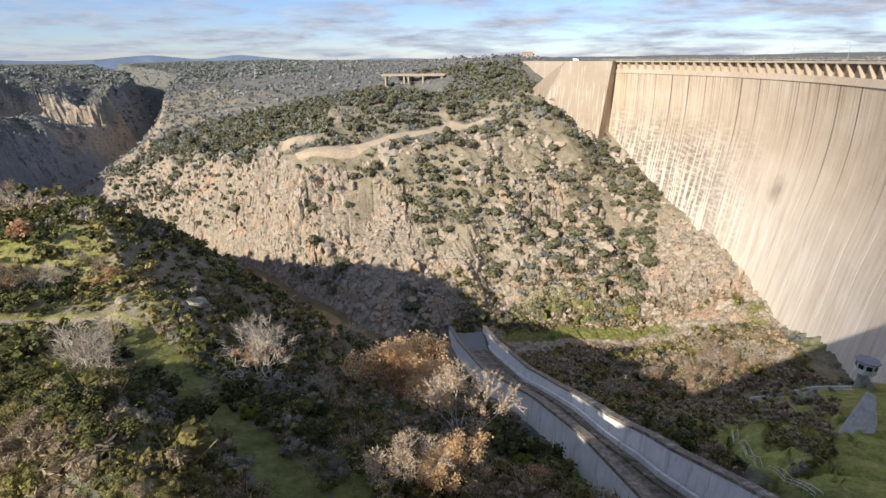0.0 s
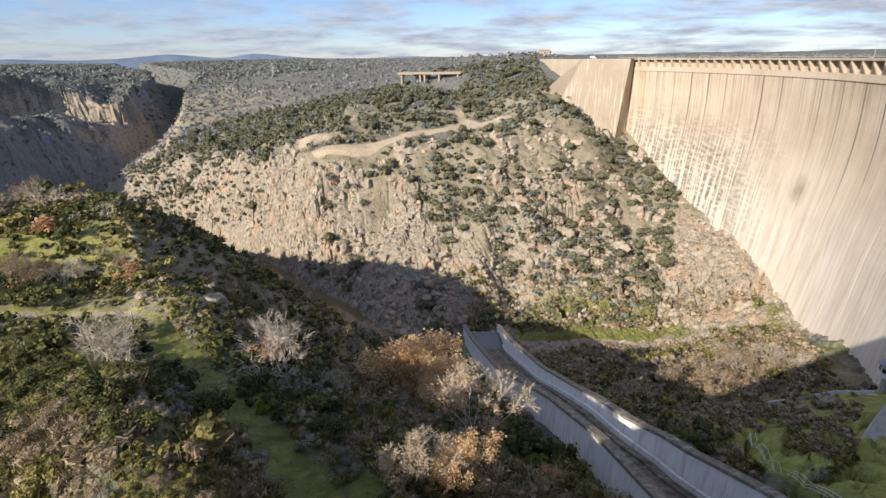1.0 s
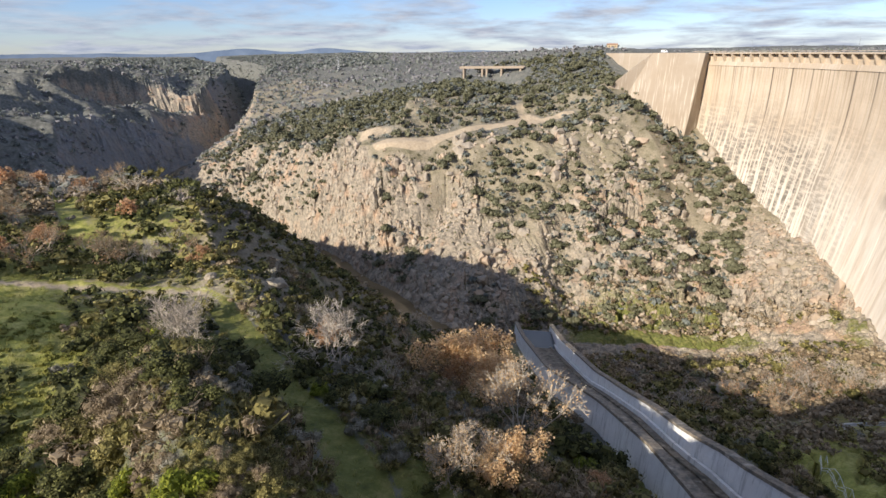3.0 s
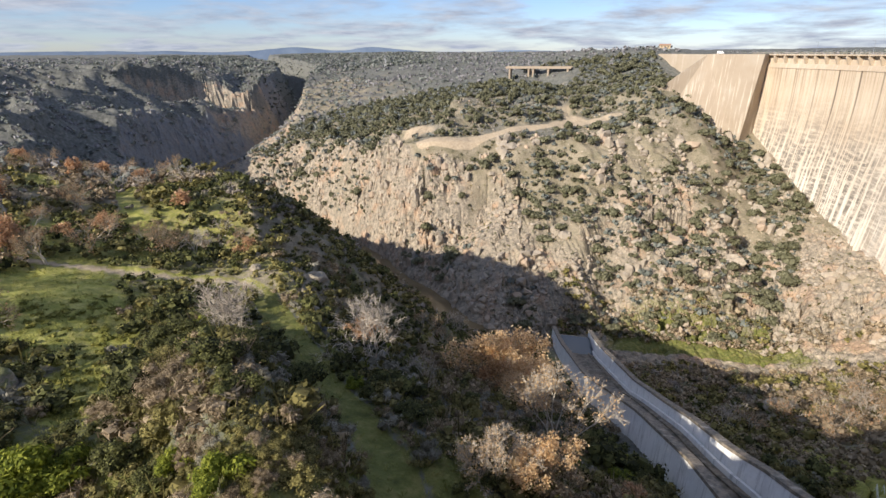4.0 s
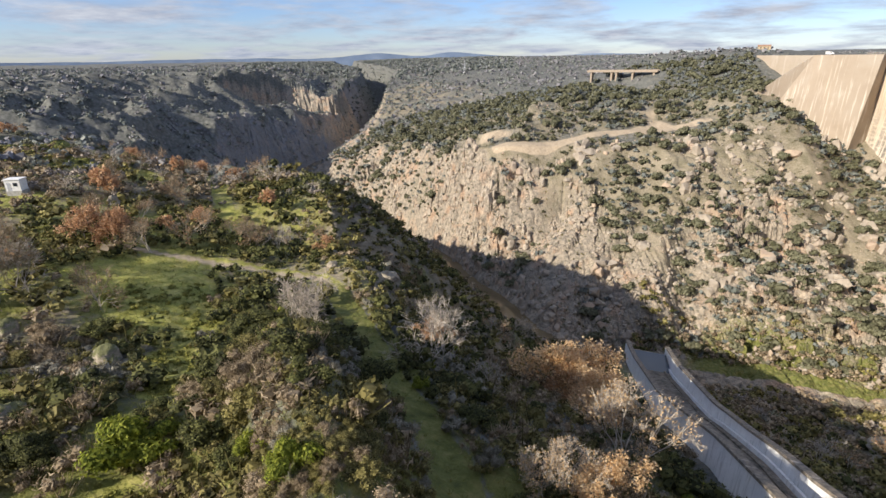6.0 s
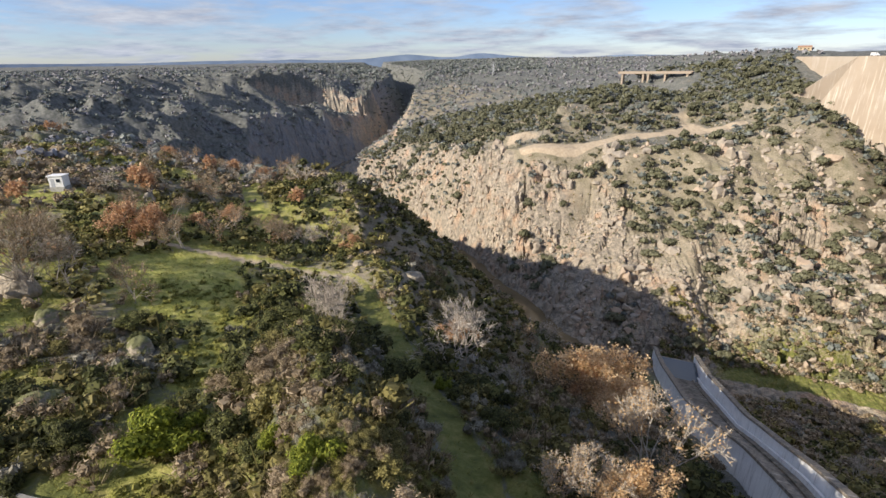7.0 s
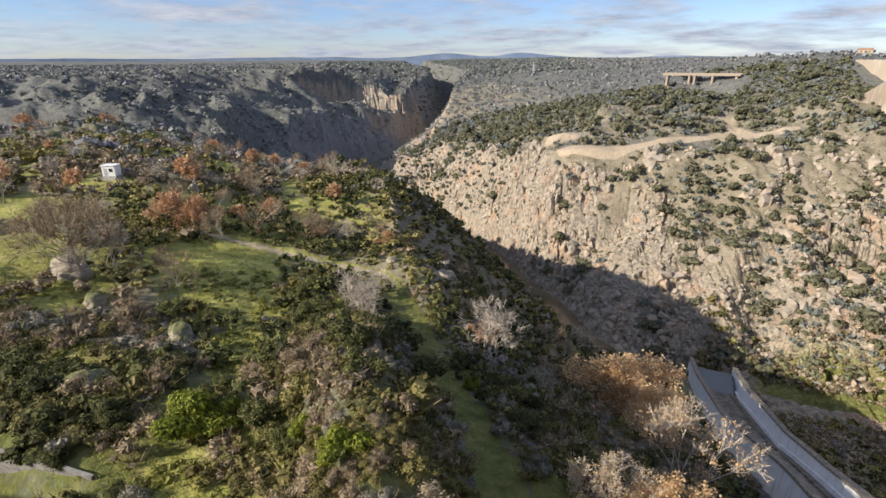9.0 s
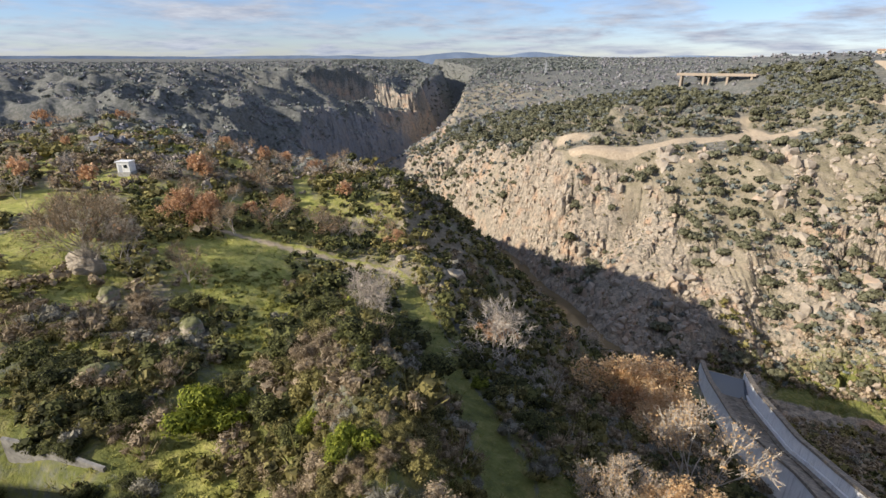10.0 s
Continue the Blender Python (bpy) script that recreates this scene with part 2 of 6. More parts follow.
class Net:
    """A few short ways to lay nodes."""

    def __init__(self, nt):
        self.nt = nt

    def node(self, kind, **inputs):
        n = self.nt.nodes.new(kind)
        for key, value in inputs.items():
            self.put(n.inputs[key.replace("_", " ")], value)
        return n

    def put(self, socket, value):
        if isinstance(value, bpy.types.NodeSocket):
            self.nt.links.new(value, socket)
        else:
            socket.default_value = value

    def coords(self, kind="Object", scale=(1, 1, 1)):
        c = self.nt.nodes.new("ShaderNodeTexCoord")
        m = self.nt.nodes.new("ShaderNodeMapping")
        m.inputs["Scale"].default_value = scale
        self.nt.links.new(c.outputs[kind], m.inputs[0])
        return m.outputs[0]

    def noise(self, scale, vector, detail=4.0, rough=0.55, distort=0.0):
        return self.node("ShaderNodeTexNoise", Scale=scale, Vector=vector, Detail=detail, Roughness=rough, Distortion=distort).outputs[0]

    def voronoi(self, scale, vector, feature="DISTANCE_TO_EDGE", out=0):
        n = self.nt.nodes.new("ShaderNodeTexVoronoi")
        n.feature = feature
        n.inputs["Scale"].default_value = scale
        self.nt.links.new(vector, n.inputs["Vector"])
        return n.outputs[out]

    def span(self, value, a, b, c=0.0, d=1.0):
        n = self.nt.nodes.new("ShaderNodeMapRange")
        for k, v in enumerate((value, a, b, c, d)):
            self.put(n.inputs[k], v)
        return n.outputs[0]

    def sums(self, op, a, b=0.0):
        n = self.nt.nodes.new("ShaderNodeMath")
        n.operation = op
        self.put(n.inputs[0], a), self.put(n.inputs[1], b)
        return n.outputs[0]

    def mix(self, fac, a, b, how="MIX"):
        n = self.nt.nodes.new("ShaderNodeMix")
        n.data_type, n.blend_type = "RGBA", how
        self.put(n.inputs[0], fac)
        for k, v in ((6, a), (7, b)):
            self.put(n.inputs[k], (*v, 1) if isinstance(v, tuple) and len(v) == 3 else v)
        return n.outputs[2]

    def ramp(self, fac, *stops):
        n = self.nt.nodes.new("ShaderNodeValToRGB")
        e = n.color_ramp.elements
        while len(e) < len(stops):
            e.new(0.5)
        for k, (p, c) in enumerate(stops):
            e[k].position, e[k].color = p, (*c, 1)
        self.put(n.inputs[0], fac)
        return n.outputs[0]

    def bump(self, height, strength, distance):
        return self.node("ShaderNodeBump", Strength=strength, Distance=distance, Height=height).outputs[0]

    def attr(self, name):
        n = self.nt.nodes.new("ShaderNodeAttribute")
        n.attribute_name = name
        s = self.nt.nodes.new("ShaderNodeSeparateColor")
        self.nt.links.new(n.outputs["Color"], s.inputs[0])
        return [*s.outputs, n.outputs["Alpha"]]


def ground_material():
    m, nt, b = material("hillside", 0.95)
    k = Net(nt)
    p = k.coords()
    cover = k.attr("cover")
    rock_f, grass_f, sand_f = cover[0], cover[1], cover[2]
    n40, n8, n1 = k.noise(0.025, p, 4), k.noise(0.13, p, 5, 0.6), k.noise(1.1, p, 5, 0.65)
    shift = k.node("ShaderNodeTexNoise", Scale=0.25, Vector=p, Detail=3.0).outputs[1]
    stretch = k.node("ShaderNodeVectorMath")
    stretch.operation = "MULTIPLY_ADD"
    nt.links.new(shift, stretch.inputs[0]), nt.links.new(k.coords(scale=(1, 1, 0.45)), stretch.inputs[2])
    stretch.inputs[1].default_value = (4, 4, 4)
    stretch = stretch.outputs[0]
    crack = k.voronoi(0.22, stretch)
    crack2 = k.voronoi(0.75, stretch)
    tone = k.voronoi(0.22, stretch, "F1", 1)
    rock = k.ramp(k.noise(0.35, p, 6, 0.62), (0.30, (0.10, 0.088, 0.068)), (0.42, (0.28, 0.242, 0.188)), (0.58, (0.42, 0.355, 0.272)), (0.72, (0.54, 0.44, 0.325)))
    rock = k.mix(k.span(k.noise(0.07, p, 4), 0.52, 0.66, 0, 0.6), rock, (0.50, 0.31, 0.19))
    rock = k.mix(k.span(k.noise(0.16, k.coords(scale=(1, 1, 0.3)), 4, 0.6), 0.54, 0.66, 0, 0.55), rock, (0.19, 0.17, 0.135))
    rock = k.mix(k.span(n1, 0.45, 0.72, 0, 0.45), rock, (0.20, 0.185, 0.15))
    rock = k.mix(k.sums("MULTIPLY", k.attr("haze_tint")[0], k.span(n8, 0.25, 0.7, 0.95, 0.6)), rock, (0.185, 0.205, 0.225))          # blue of haze and shade put into the gorge rock
    rock = k.mix(k.span(crack, 0.0, 0.045, 0.6, 0.0), rock, (0.07, 0.06, 0.045))
    rock = k.mix(k.span(crack2, 0.0, 0.04, 0.35, 0.0), rock, (0.10, 0.09, 0.065))
    soil = k.ramp(n8, (0.30, (0.125, 0.115, 0.072)), (0.45, (0.22, 0.192, 0.132)), (0.60, (0.31, 0.265, 0.195)), (0.75, (0.215, 0.19, 0.122)))
    soil = k.mix(k.span(n1, 0.42, 0.7, 0, 0.6), soil, (0.11, 0.10, 0.05))
    soil = k.mix(k.span(k.noise(2.3, p, 4, 0.7), 0.5, 0.62, 0, 0.45), soil, (0.40, 0.345, 0.25))
    # heath ground, its greys cooled: a little distance haze put into the colour
    brush = k.ramp(k.noise(0.35, p, 6, 0.72), (0.3, (0.06, 0.065, 0.056)), (0.5, (0.135, 0.138, 0.122)), (0.68, (0.22, 0.215, 0.195)))
    soil = k.mix(k.span(k.sums("ADD", cover[3], k.sums("MULTIPLY", k.sums("SUBTRACT", n1, 0.5), 0.8)), 0.3, 0.6), soil, brush)
    grass = k.ramp(k.noise(0.5, p, 6, 0.7), (0.3, (0.19, 0.205, 0.045)), (0.5, (0.34, 0.34, 0.085)), (0.7, (0.52, 0.46, 0.17)))
    # darker copy of the grass; the track's shade is put into this colour
    shaded_grass = k.ramp(k.noise(0.5, p, 6, 0.7), (0.3, (0.075, 0.09, 0.026)), (0.5, (0.155, 0.165, 0.046)), (0.7, (0.28, 0.245, 0.092)))
    grass = k.mix(k.span(n8, 0.50, 0.72, 0, 0.6), grass, (0.30, 0.245, 0.115))
    grass = k.mix(k.span(k.sums("ADD", cover[3], k.sums("MULTIPLY", k.sums("SUBTRACT", n1, 0.5), 0.5)), 0.25, 0.6), grass, shaded_grass)
    grass = k.mix(k.span(k.noise(3.0, p, 5, 0.7), 0.5, 0.64, 0, 0.45), grass, (0.12, 0.13, 0.03))
    sand = k.ramp(k.noise(0.6, p, 6, 0.65), (0.3, (0.34, 0.27, 0.185)), (0.7, (0.50, 0.41, 0.295)))
    jag = k.sums("MULTIPLY", k.sums("SUBTRACT", n1, 0.5), 0.9)
    c = k.mix(k.span(k.sums("ADD", rock_f, jag), 0.46, 0.62), soil, rock)
    c = k.mix(k.span(k.sums("ADD", grass_f, jag), 0.35, 0.65), c, grass)
    c = k.mix(k.span(k.sums("ADD", sand_f, k.sums("MULTIPLY", jag, 0.6)), 0.35, 0.6), c, sand)
    nt.links.new(c, b.inputs["Base Color"])
    h = k.sums("ADD", k.sums("MULTIPLY", n1, 0.8), k.sums("MULTIPLY", k.sums("MULTIPLY", k.span(crack2, 0, 0.12), 0.6), rock_f))
    h = k.sums("ADD", h, k.sums("MULTIPLY", k.noise(5.0, p, 4, 0.7), 0.25))
    nt.links.new(k.bump(h, 0.8, 0.5), b.inputs["Normal"])
    return m


def rock_material(name="granite", scale=1.0, moss=0.0):
    m, nt, b = material(name, 0.92)
    k = Net(nt)
    p = k.coords("Object")
    c = k.ramp(k.noise(0.8 * scale, p, 6, 0.65), (0.30, (0.20, 0.17, 0.135)), (0.48, (0.36, 0.31, 0.245)), (0.68, (0.48, 0.415, 0.33)))
    c = k.mix(k.span(k.noise(2.6 * scale, p, 5, 0.7), 0.52, 0.68, 0, 0.6), c, (0.16, 0.15, 0.12))
    rand = k.node("ShaderNodeNewGeometry").outputs["Random Per Island"]
    c = k.mix(k.span(rand, 0.62, 1.0, 0.0, 0.45), c, (0.47, 0.32, 0.21))
    if moss:
        up = k.node("ShaderNodeSeparateXYZ", Vector=k.node("ShaderNodeNewGeometry").outputs["Normal"]).outputs[2]
        c = k.mix(k.span(k.sums("ADD", up, k.noise(1.5, p)), 0.7, 1.3, 0, moss), c, (0.10, 0.115, 0.025))
    nt.links.new(c, b.inputs["Base Color"])
    nt.links.new(k.bump(k.noise(3.0 * scale, p, 6, 0.7), 0.7, 0.25), b.inputs["Normal"])
    return m


def leaf_material(name, low, mid, high, rough=0.75, through=0.12):
    """Foliage: each leaf or twig of its own tone."""
    m, nt, b = material(name, rough)
    k = Net(nt)
    rand = k.node("ShaderNodeNewGeometry").outputs["Random Per Island"]
    whole = k.node("ShaderNodeObjectInfo").outputs["Random"]
    c = k.ramp(rand, (0.0, low), (0.5, mid), (1.0, high))
    c = k.mix(k.span(whole, 0, 1, 0.0, 0.45), c, low)
    nt.links.new(c, b.inputs["Base Color"])
    if through:
        t = k.node("ShaderNodeBsdfTranslucent")
        nt.links.new(c, t.inputs["Color"])
        s = k.node("ShaderNodeMixShader", Fac=through)
        nt.links.new(b.outputs[0], s.inputs[1]), nt.links.new(t.outputs[0], s.inputs[2])
        nt.links.new(s.outputs[0], nt.nodes["Material Output"].inputs[0])
    return m


def bark_material(name, dark, light):
    m, nt, b = material(name, 0.9)
    k = Net(nt)
    c = k.ramp(k.noise(2.5, k.coords("Object", (1, 1, 0.3)), 6, 0.7), (0.3, dark), (0.7, light))
    nt.links.new(c, b.inputs["Base Color"])
    return m


# ---- building meshes ----
def mesh(name, verts, faces, mat=None, soft=False):
    me = bpy.data.meshes.new(name)
    verts = np.asarray(verts, np.float32)
    if isinstance(faces, np.ndarray):
        n, w = faces.shape
        me.vertices.add(len(verts)), me.loops.add(n * w), me.polygons.add(n)
        me.vertices.foreach_set("co", verts.ravel())
        me.loops.foreach_set("vertex_index", faces.astype(np.int32).ravel())
        me.polygons.foreach_set("loop_start", np.arange(0, n * w, w, dtype=np.int32))
        me.update(calc_edges=True)
    else:
        me.from_pydata(verts.tolist(), [], faces)
        me.update()
    me.polygons.foreach_set("use_smooth", np.full(len(me.polygons), soft))
    if mat:
        me.materials.append(mat)
    return me


def thing(name, label, category, at=(0, 0, 0), group="", kind=""):
    ob = new(name)
    ob.location = at
    return tagged(ob, label, category, group, kind)


def under(name, me, parent, label=""):
    ob = new(name, me)
    ob.parent = parent
    return tagged(ob, label)


def prism(ring, way):
    """A closed solid: a ring of points, pushed along a way."""
    n = len(ring)
    v = [tuple(p) for p in ring] + [tuple(Vector(p) + Vector(way)) for p in ring]
    f = [tuple(range(n))[::-1], tuple(range(n, 2 * n))] + [(i, (i + 1) % n, n + (i + 1) % n, n + i) for i in range(n)]
    return v, f


def box(x0, x1, y0, y1, z0, z1):
    return prism([(x0, y0, z0), (x0, y1, z0), (x1, y1, z0), (x1, y0, z0)], (0, 0, z1 - z0))


def joined(*solids):
    v, f = [], []
    for sv, sf in solids:
        f += [tuple(i + len(v) for i in q) for q in sf]
        v += list(sv)
    return v, f


def tube(pts, radii, sides=5):
    """A tapered tube along points."""
    pts = [Vector(p) for p in pts]
    v, f = [], []
    for i, (p, r) in enumerate(zip(pts, radii)):
        d = (pts[min(i + 1, len(pts) - 1)] - pts[max(i - 1, 0)]).normalized()
        u = d.orthogonal().normalized()
        w = d.cross(u)
        for s in range(sides):
            t = 2 * math.pi * s / sides
            v.append(tuple(p + (u * math.cos(t) + w * math.sin(t)) * r))
    for i in range(len(pts) - 1):
        for s in range(sides):
            a, b = i * sides + s, i * sides + (s + 1) % sides
            f.append((a, b, b + sides, a + sides))
    f.append(tuple(range(sides))[::-1]), f.append(tuple(range(len(v) - sides, len(v))))
    return v, f
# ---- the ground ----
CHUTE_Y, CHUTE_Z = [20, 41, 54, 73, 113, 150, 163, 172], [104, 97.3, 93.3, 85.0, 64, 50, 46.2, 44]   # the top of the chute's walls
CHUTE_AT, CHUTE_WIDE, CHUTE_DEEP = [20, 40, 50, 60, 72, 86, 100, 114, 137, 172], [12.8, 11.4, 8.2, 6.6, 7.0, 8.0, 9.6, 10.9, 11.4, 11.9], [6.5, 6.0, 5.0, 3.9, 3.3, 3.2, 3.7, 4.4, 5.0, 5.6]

def land(x, y):
    """Height of the ground, and what covers it: rock, grass, sand."""
    z, water, side, r, dl, behind, d2, behind2 = base_height(x, y)
    far_bank = side > 0
    ribs = 0.62 + 0.38 * smooth(-40, 30, x)      # the cliffs downstream are split into upright ribs
    e1, own1, lean1 = cells(x + 3 * fbm(x, y, 14, 2, 3), y * ribs, 12.0, 31)
    e2, own2, lean2 = cells(x + 1.2 * fbm(x, y, 5, 2, 4), y * ribs, 4.8, 41)
    e3, own3, lean3 = cells(x, y, 1.9, 51)
    patch = fbm(x, y, 55, 4, 61)
    patch2 = fbm(x, y, 19, 3, 63)
    sand_d, _, _ = along(TRACK_R, x, y)
    sand = smooth(5.4, 3.2, sand_d + 1.6 * patch2 - 2.2 * smooth(-40, -75, x)) * far_bank
    sand = np.maximum(sand, 0.8 * np.exp(-((x + 86) / 16) ** 2 - ((y - 606) / 14) ** 2))
    sand = np.maximum(sand, 0.62 * smooth(0.28, 0.5, fbm(x, y, 34, 2, 65)) * smooth(60, 25, sand_d) * far_bank)
    # bare granite: the far bank's slope and the gorge's walls
    rock = np.where(far_bank, np.where(behind2, 0.36 - 0.0012 * d2, 0.78 - 0.55 * smooth(0.40, 0.85, water / (water + d2 + 1e-6)) * smooth(-95, -40, x) + 0.10 * smooth(-30, -70, x)), np.where(behind, 0.12, 0.10 + 0.55 * smooth(34, 5, water) + 0.55 * smooth(330, 460, r)))
    pit, near_pit = quarry(x, y)
    rock = np.maximum(rock, 0.95 * (near_pit < 150) * smooth(-12, -3, pit) * smooth(23, 18, pit))
    rock = np.clip(rock + 0.42 * patch + 0.28 * patch2, 0, 1) * (1 - 0.75 * smooth(1080, 1250, r))
    rock = rock * (1 - 0.85 * smooth(16, 4, sand_d) * far_bank)
    flat = smooth(6, 26, water)
    grassy = np.where(far_bank, 0.34 * smooth(40, 5, water) * (x > 20) + 0.36 * smooth(48, 20, water) * smooth(22, 40, x) * smooth(120, 85, x) + 0.25 * (patch2 > 0.35), np.where(behind, (0.60 + 0.6 * patch2) * smooth(340, 220, r), (0.22 + 0.6 * patch2) * smooth(420, 200, r) + 0.75 * smooth(38, 50, x) * smooth(130, 80, y)))
    near = smooth(900, 400, r)
    lumps = (1 - 0.45 * far_bank * smooth(20, -40, x) * smooth(600, 450, r)) * rock * (0.35 + 0.9 * smooth(-0.25, 0.35, patch + 0.5 * patch2)) * (7.0 * (own1 - 0.5) + 5.0 * lean1 - 5.0 * smooth(0.22, 0.0, e1) + 3.2 * (own2 - 0.5) + 3.0 * lean2 - 3.4 * smooth(0.24, 0.0, e2)
                    + near * (0.5 * (own3 - 0.5) + 0.9 * lean3 - 0.5 * smooth(0.2, 0, e3)))
    lumps = lumps * (1 - 0.9 * smooth(14, 7, sand_d) * far_bank) * (1 - 0.9 * smooth(240, 170, r) * (behind & ~far_bank)) * np.where(far_bank & behind2, 0.35, 1.0)
    z = z + lumps * (0.25 + 0.75 * smooth(2, 14, water)) * smooth(30, 60, r)
    z = z + (0.9 * fbm(x, y, 9, 3, 71) + 0.25 * fbm(x, y, 2.2, 2, 73)) * smooth(1, 6, water)
    path_d, _, _ = along(TRACK_L, x, y)
    path = smooth(3.4, 1.7, path_d + 0.7 * fbm(x, y, 5, 2, 75))
    grassy = np.maximum(grassy * (1 - path), path * 0.95)
    rock = rock * (1 - path)
    lawn = cleared(x, y) * ~far_bank
    grassy, rock = np.maximum(grassy, lawn), rock * (1 - lawn)
    dirt = 0.30 * path * smooth(1.1, 0.5, path_d) + path * smooth(-48, -62, x) * 0.36
    # the bench cut for the spillway
    off = x - (27.0 - 0.1405 * y)
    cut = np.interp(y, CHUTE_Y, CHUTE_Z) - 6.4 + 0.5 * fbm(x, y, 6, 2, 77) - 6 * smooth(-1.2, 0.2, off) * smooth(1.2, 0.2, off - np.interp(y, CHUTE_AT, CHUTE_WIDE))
    inside = smooth(-7, -2.5, off) * smooth(24, 17, off) * smooth(176, 168, y)
    z = z + inside * (cut - z)
    heath = np.where(far_bank, np.where(behind2, 0.38 + 0.5 * smooth(40, 260, d2), 0.14), 0.85 - 0.55 * smooth(62, 95, r) + 0.5 * smooth(190, 360, r)) + 0.9 * smooth(880, 1050, r) + 0.35 * patch2 + 0.8 * smooth(-5, 15, x) * smooth(60, 30, water)
    # grass set darker along the shaded track, brighter on the sunlit lawns
    land.heath = np.clip(heath + path * smooth(-58, -46, x) - 1.2 * lawn * (1 - path) - 0.8 * smooth(40, 50, x) * smooth(135, 100, y) * ~far_bank, 0, 1)
    return z, np.clip(rock, 0, 1), np.clip(grassy, 0, 1), np.clip(np.maximum(sand, dirt), 0, 1), water, far_bank


def height_at(x, y):
    return land(np.asarray(x, float), np.asarray(y, float))[0]


def build_ground(mat):
    steps = np.concatenate([np.arange(5, 40, 1.0), np.arange(40, 190, 1.5), np.arange(190, 430, 0.95), 430 * 1.0085 ** np.arange(0, 95),
                            430 * 1.0085 ** 95 * 1.028 ** np.arange(1, 58)])
    ang = np.radians(np.concatenate([np.arange(-76, 46, 0.215), np.arange(46, 284, 4.0)]))
    A, Rr = np.meshgrid(ang, steps)
    x, y = Rr * np.sin(A), Rr * np.cos(A)
    z, rock, grass, sand, water, far = land(x.ravel(), y.ravel())
    n, w = len(steps), len(ang)
    verts = np.column_stack([x.ravel(), y.ravel(), z])
    verts = np.vstack([verts, [[0, 0, verts[:w, 2].mean()]]])
    i, j = np.meshgrid(np.arange(n - 1), np.arange(w), indexing="ij")
    a, b = i * w + j, i * w + (j + 1) % w
    quads = np.column_stack([a.ravel(), b.ravel(), (b + w).ravel(), (a + w).ravel()])
    me = mesh("ground", verts, quads[:, ::-1], mat)
    me.polygons.foreach_set("use_smooth", (rock[a.ravel()] < 0.42) | (np.hypot(verts[a.ravel(), 0], verts[a.ravel(), 1]) < 150))
    col = np.ones((len(verts), 4), np.float32)
    col[:-1, 0], col[:-1, 1], col[:-1, 2] = rock, grass, sand
    col[:-1, 3] = land.heath
    layer = me.color_attributes.new("cover", "FLOAT_COLOR", "POINT")
    layer.data.foreach_set("color", col.ravel())
    # where the rock takes the haze colour: our side beyond 400 m, less in the quarry
    haze_tint = np.zeros((len(verts), 4), np.float32)
    haze_tint[:-1, 0] = smooth(400, 500, Rr.ravel()) * ~far * (1 - 0.85 * (quarry(x.ravel(), y.ravel())[1] < 140))
    layer = me.color_attributes.new("haze_tint", "FLOAT_COLOR", "POINT")
    layer.data.foreach_set("color", haze_tint.ravel())
    return tagged(new("ground", me), "rocky granite valley with scrub, grass and bare earth", "ground", kind="structure")


GROUND = ground_material()
ground = build_ground(GROUND)


def water_material():
    m, nt, b = material("river_water", 0.08)
    k = Net(nt)
    p = k.coords()
    c = k.ramp(k.noise(0.08, p, 3), (0.35, (0.15, 0.11, 0.06)), (0.65, (0.20, 0.15, 0.085)))
    nt.links.new(c, b.inputs["Base Color"])
    b.inputs["Specular IOR Level"].default_value = 0.5
    nt.links.new(k.bump(k.noise(1.2, p, 4), 0.12, 0.1), b.inputs["Normal"])
    return m


def build_river():
    left, right = [], []
    for k, p in enumerate(RIVER):
        d = RIVER[min(k + 1, len(RIVER) - 1)] - RIVER[max(k - 1, 0)]
        d = d / np.hypot(*d)
        left.append((p[0] + d[1] * 20, p[1] - d[0] * 20, 0.9)), right.append((p[0] - d[1] * 20, p[1] + d[0] * 20, 0.9))
    n = len(left)
    faces = [(i, i + 1, n + i + 1, n + i) for i in range(n - 1)]
    tagged(new("water", mesh("water", left + right, faces, water_material())), "still brown river water between rocks", "river", kind="structure")


build_river()
# ---- the arch dam ----
CREST = 138.3
PIER = 8.7


def arc(s, back=0.0):
    """A place on the crest's arch, s metres from the viewer, back metres upstream of its face."""
    t = s / DAM_R
    d = radians(DAM_TURN)
    # the chord of the arc, turned from the tangent
    c = 2 * DAM_R * math.sin(t / 2)
    px, py = c * math.sin(d - t / 2), c * math.cos(d - t / 2)
    ux, uy = (px - DAM_C[0]) / DAM_R, (py - DAM_C[1]) / DAM_R
    return px + ux * back, py + uy * back


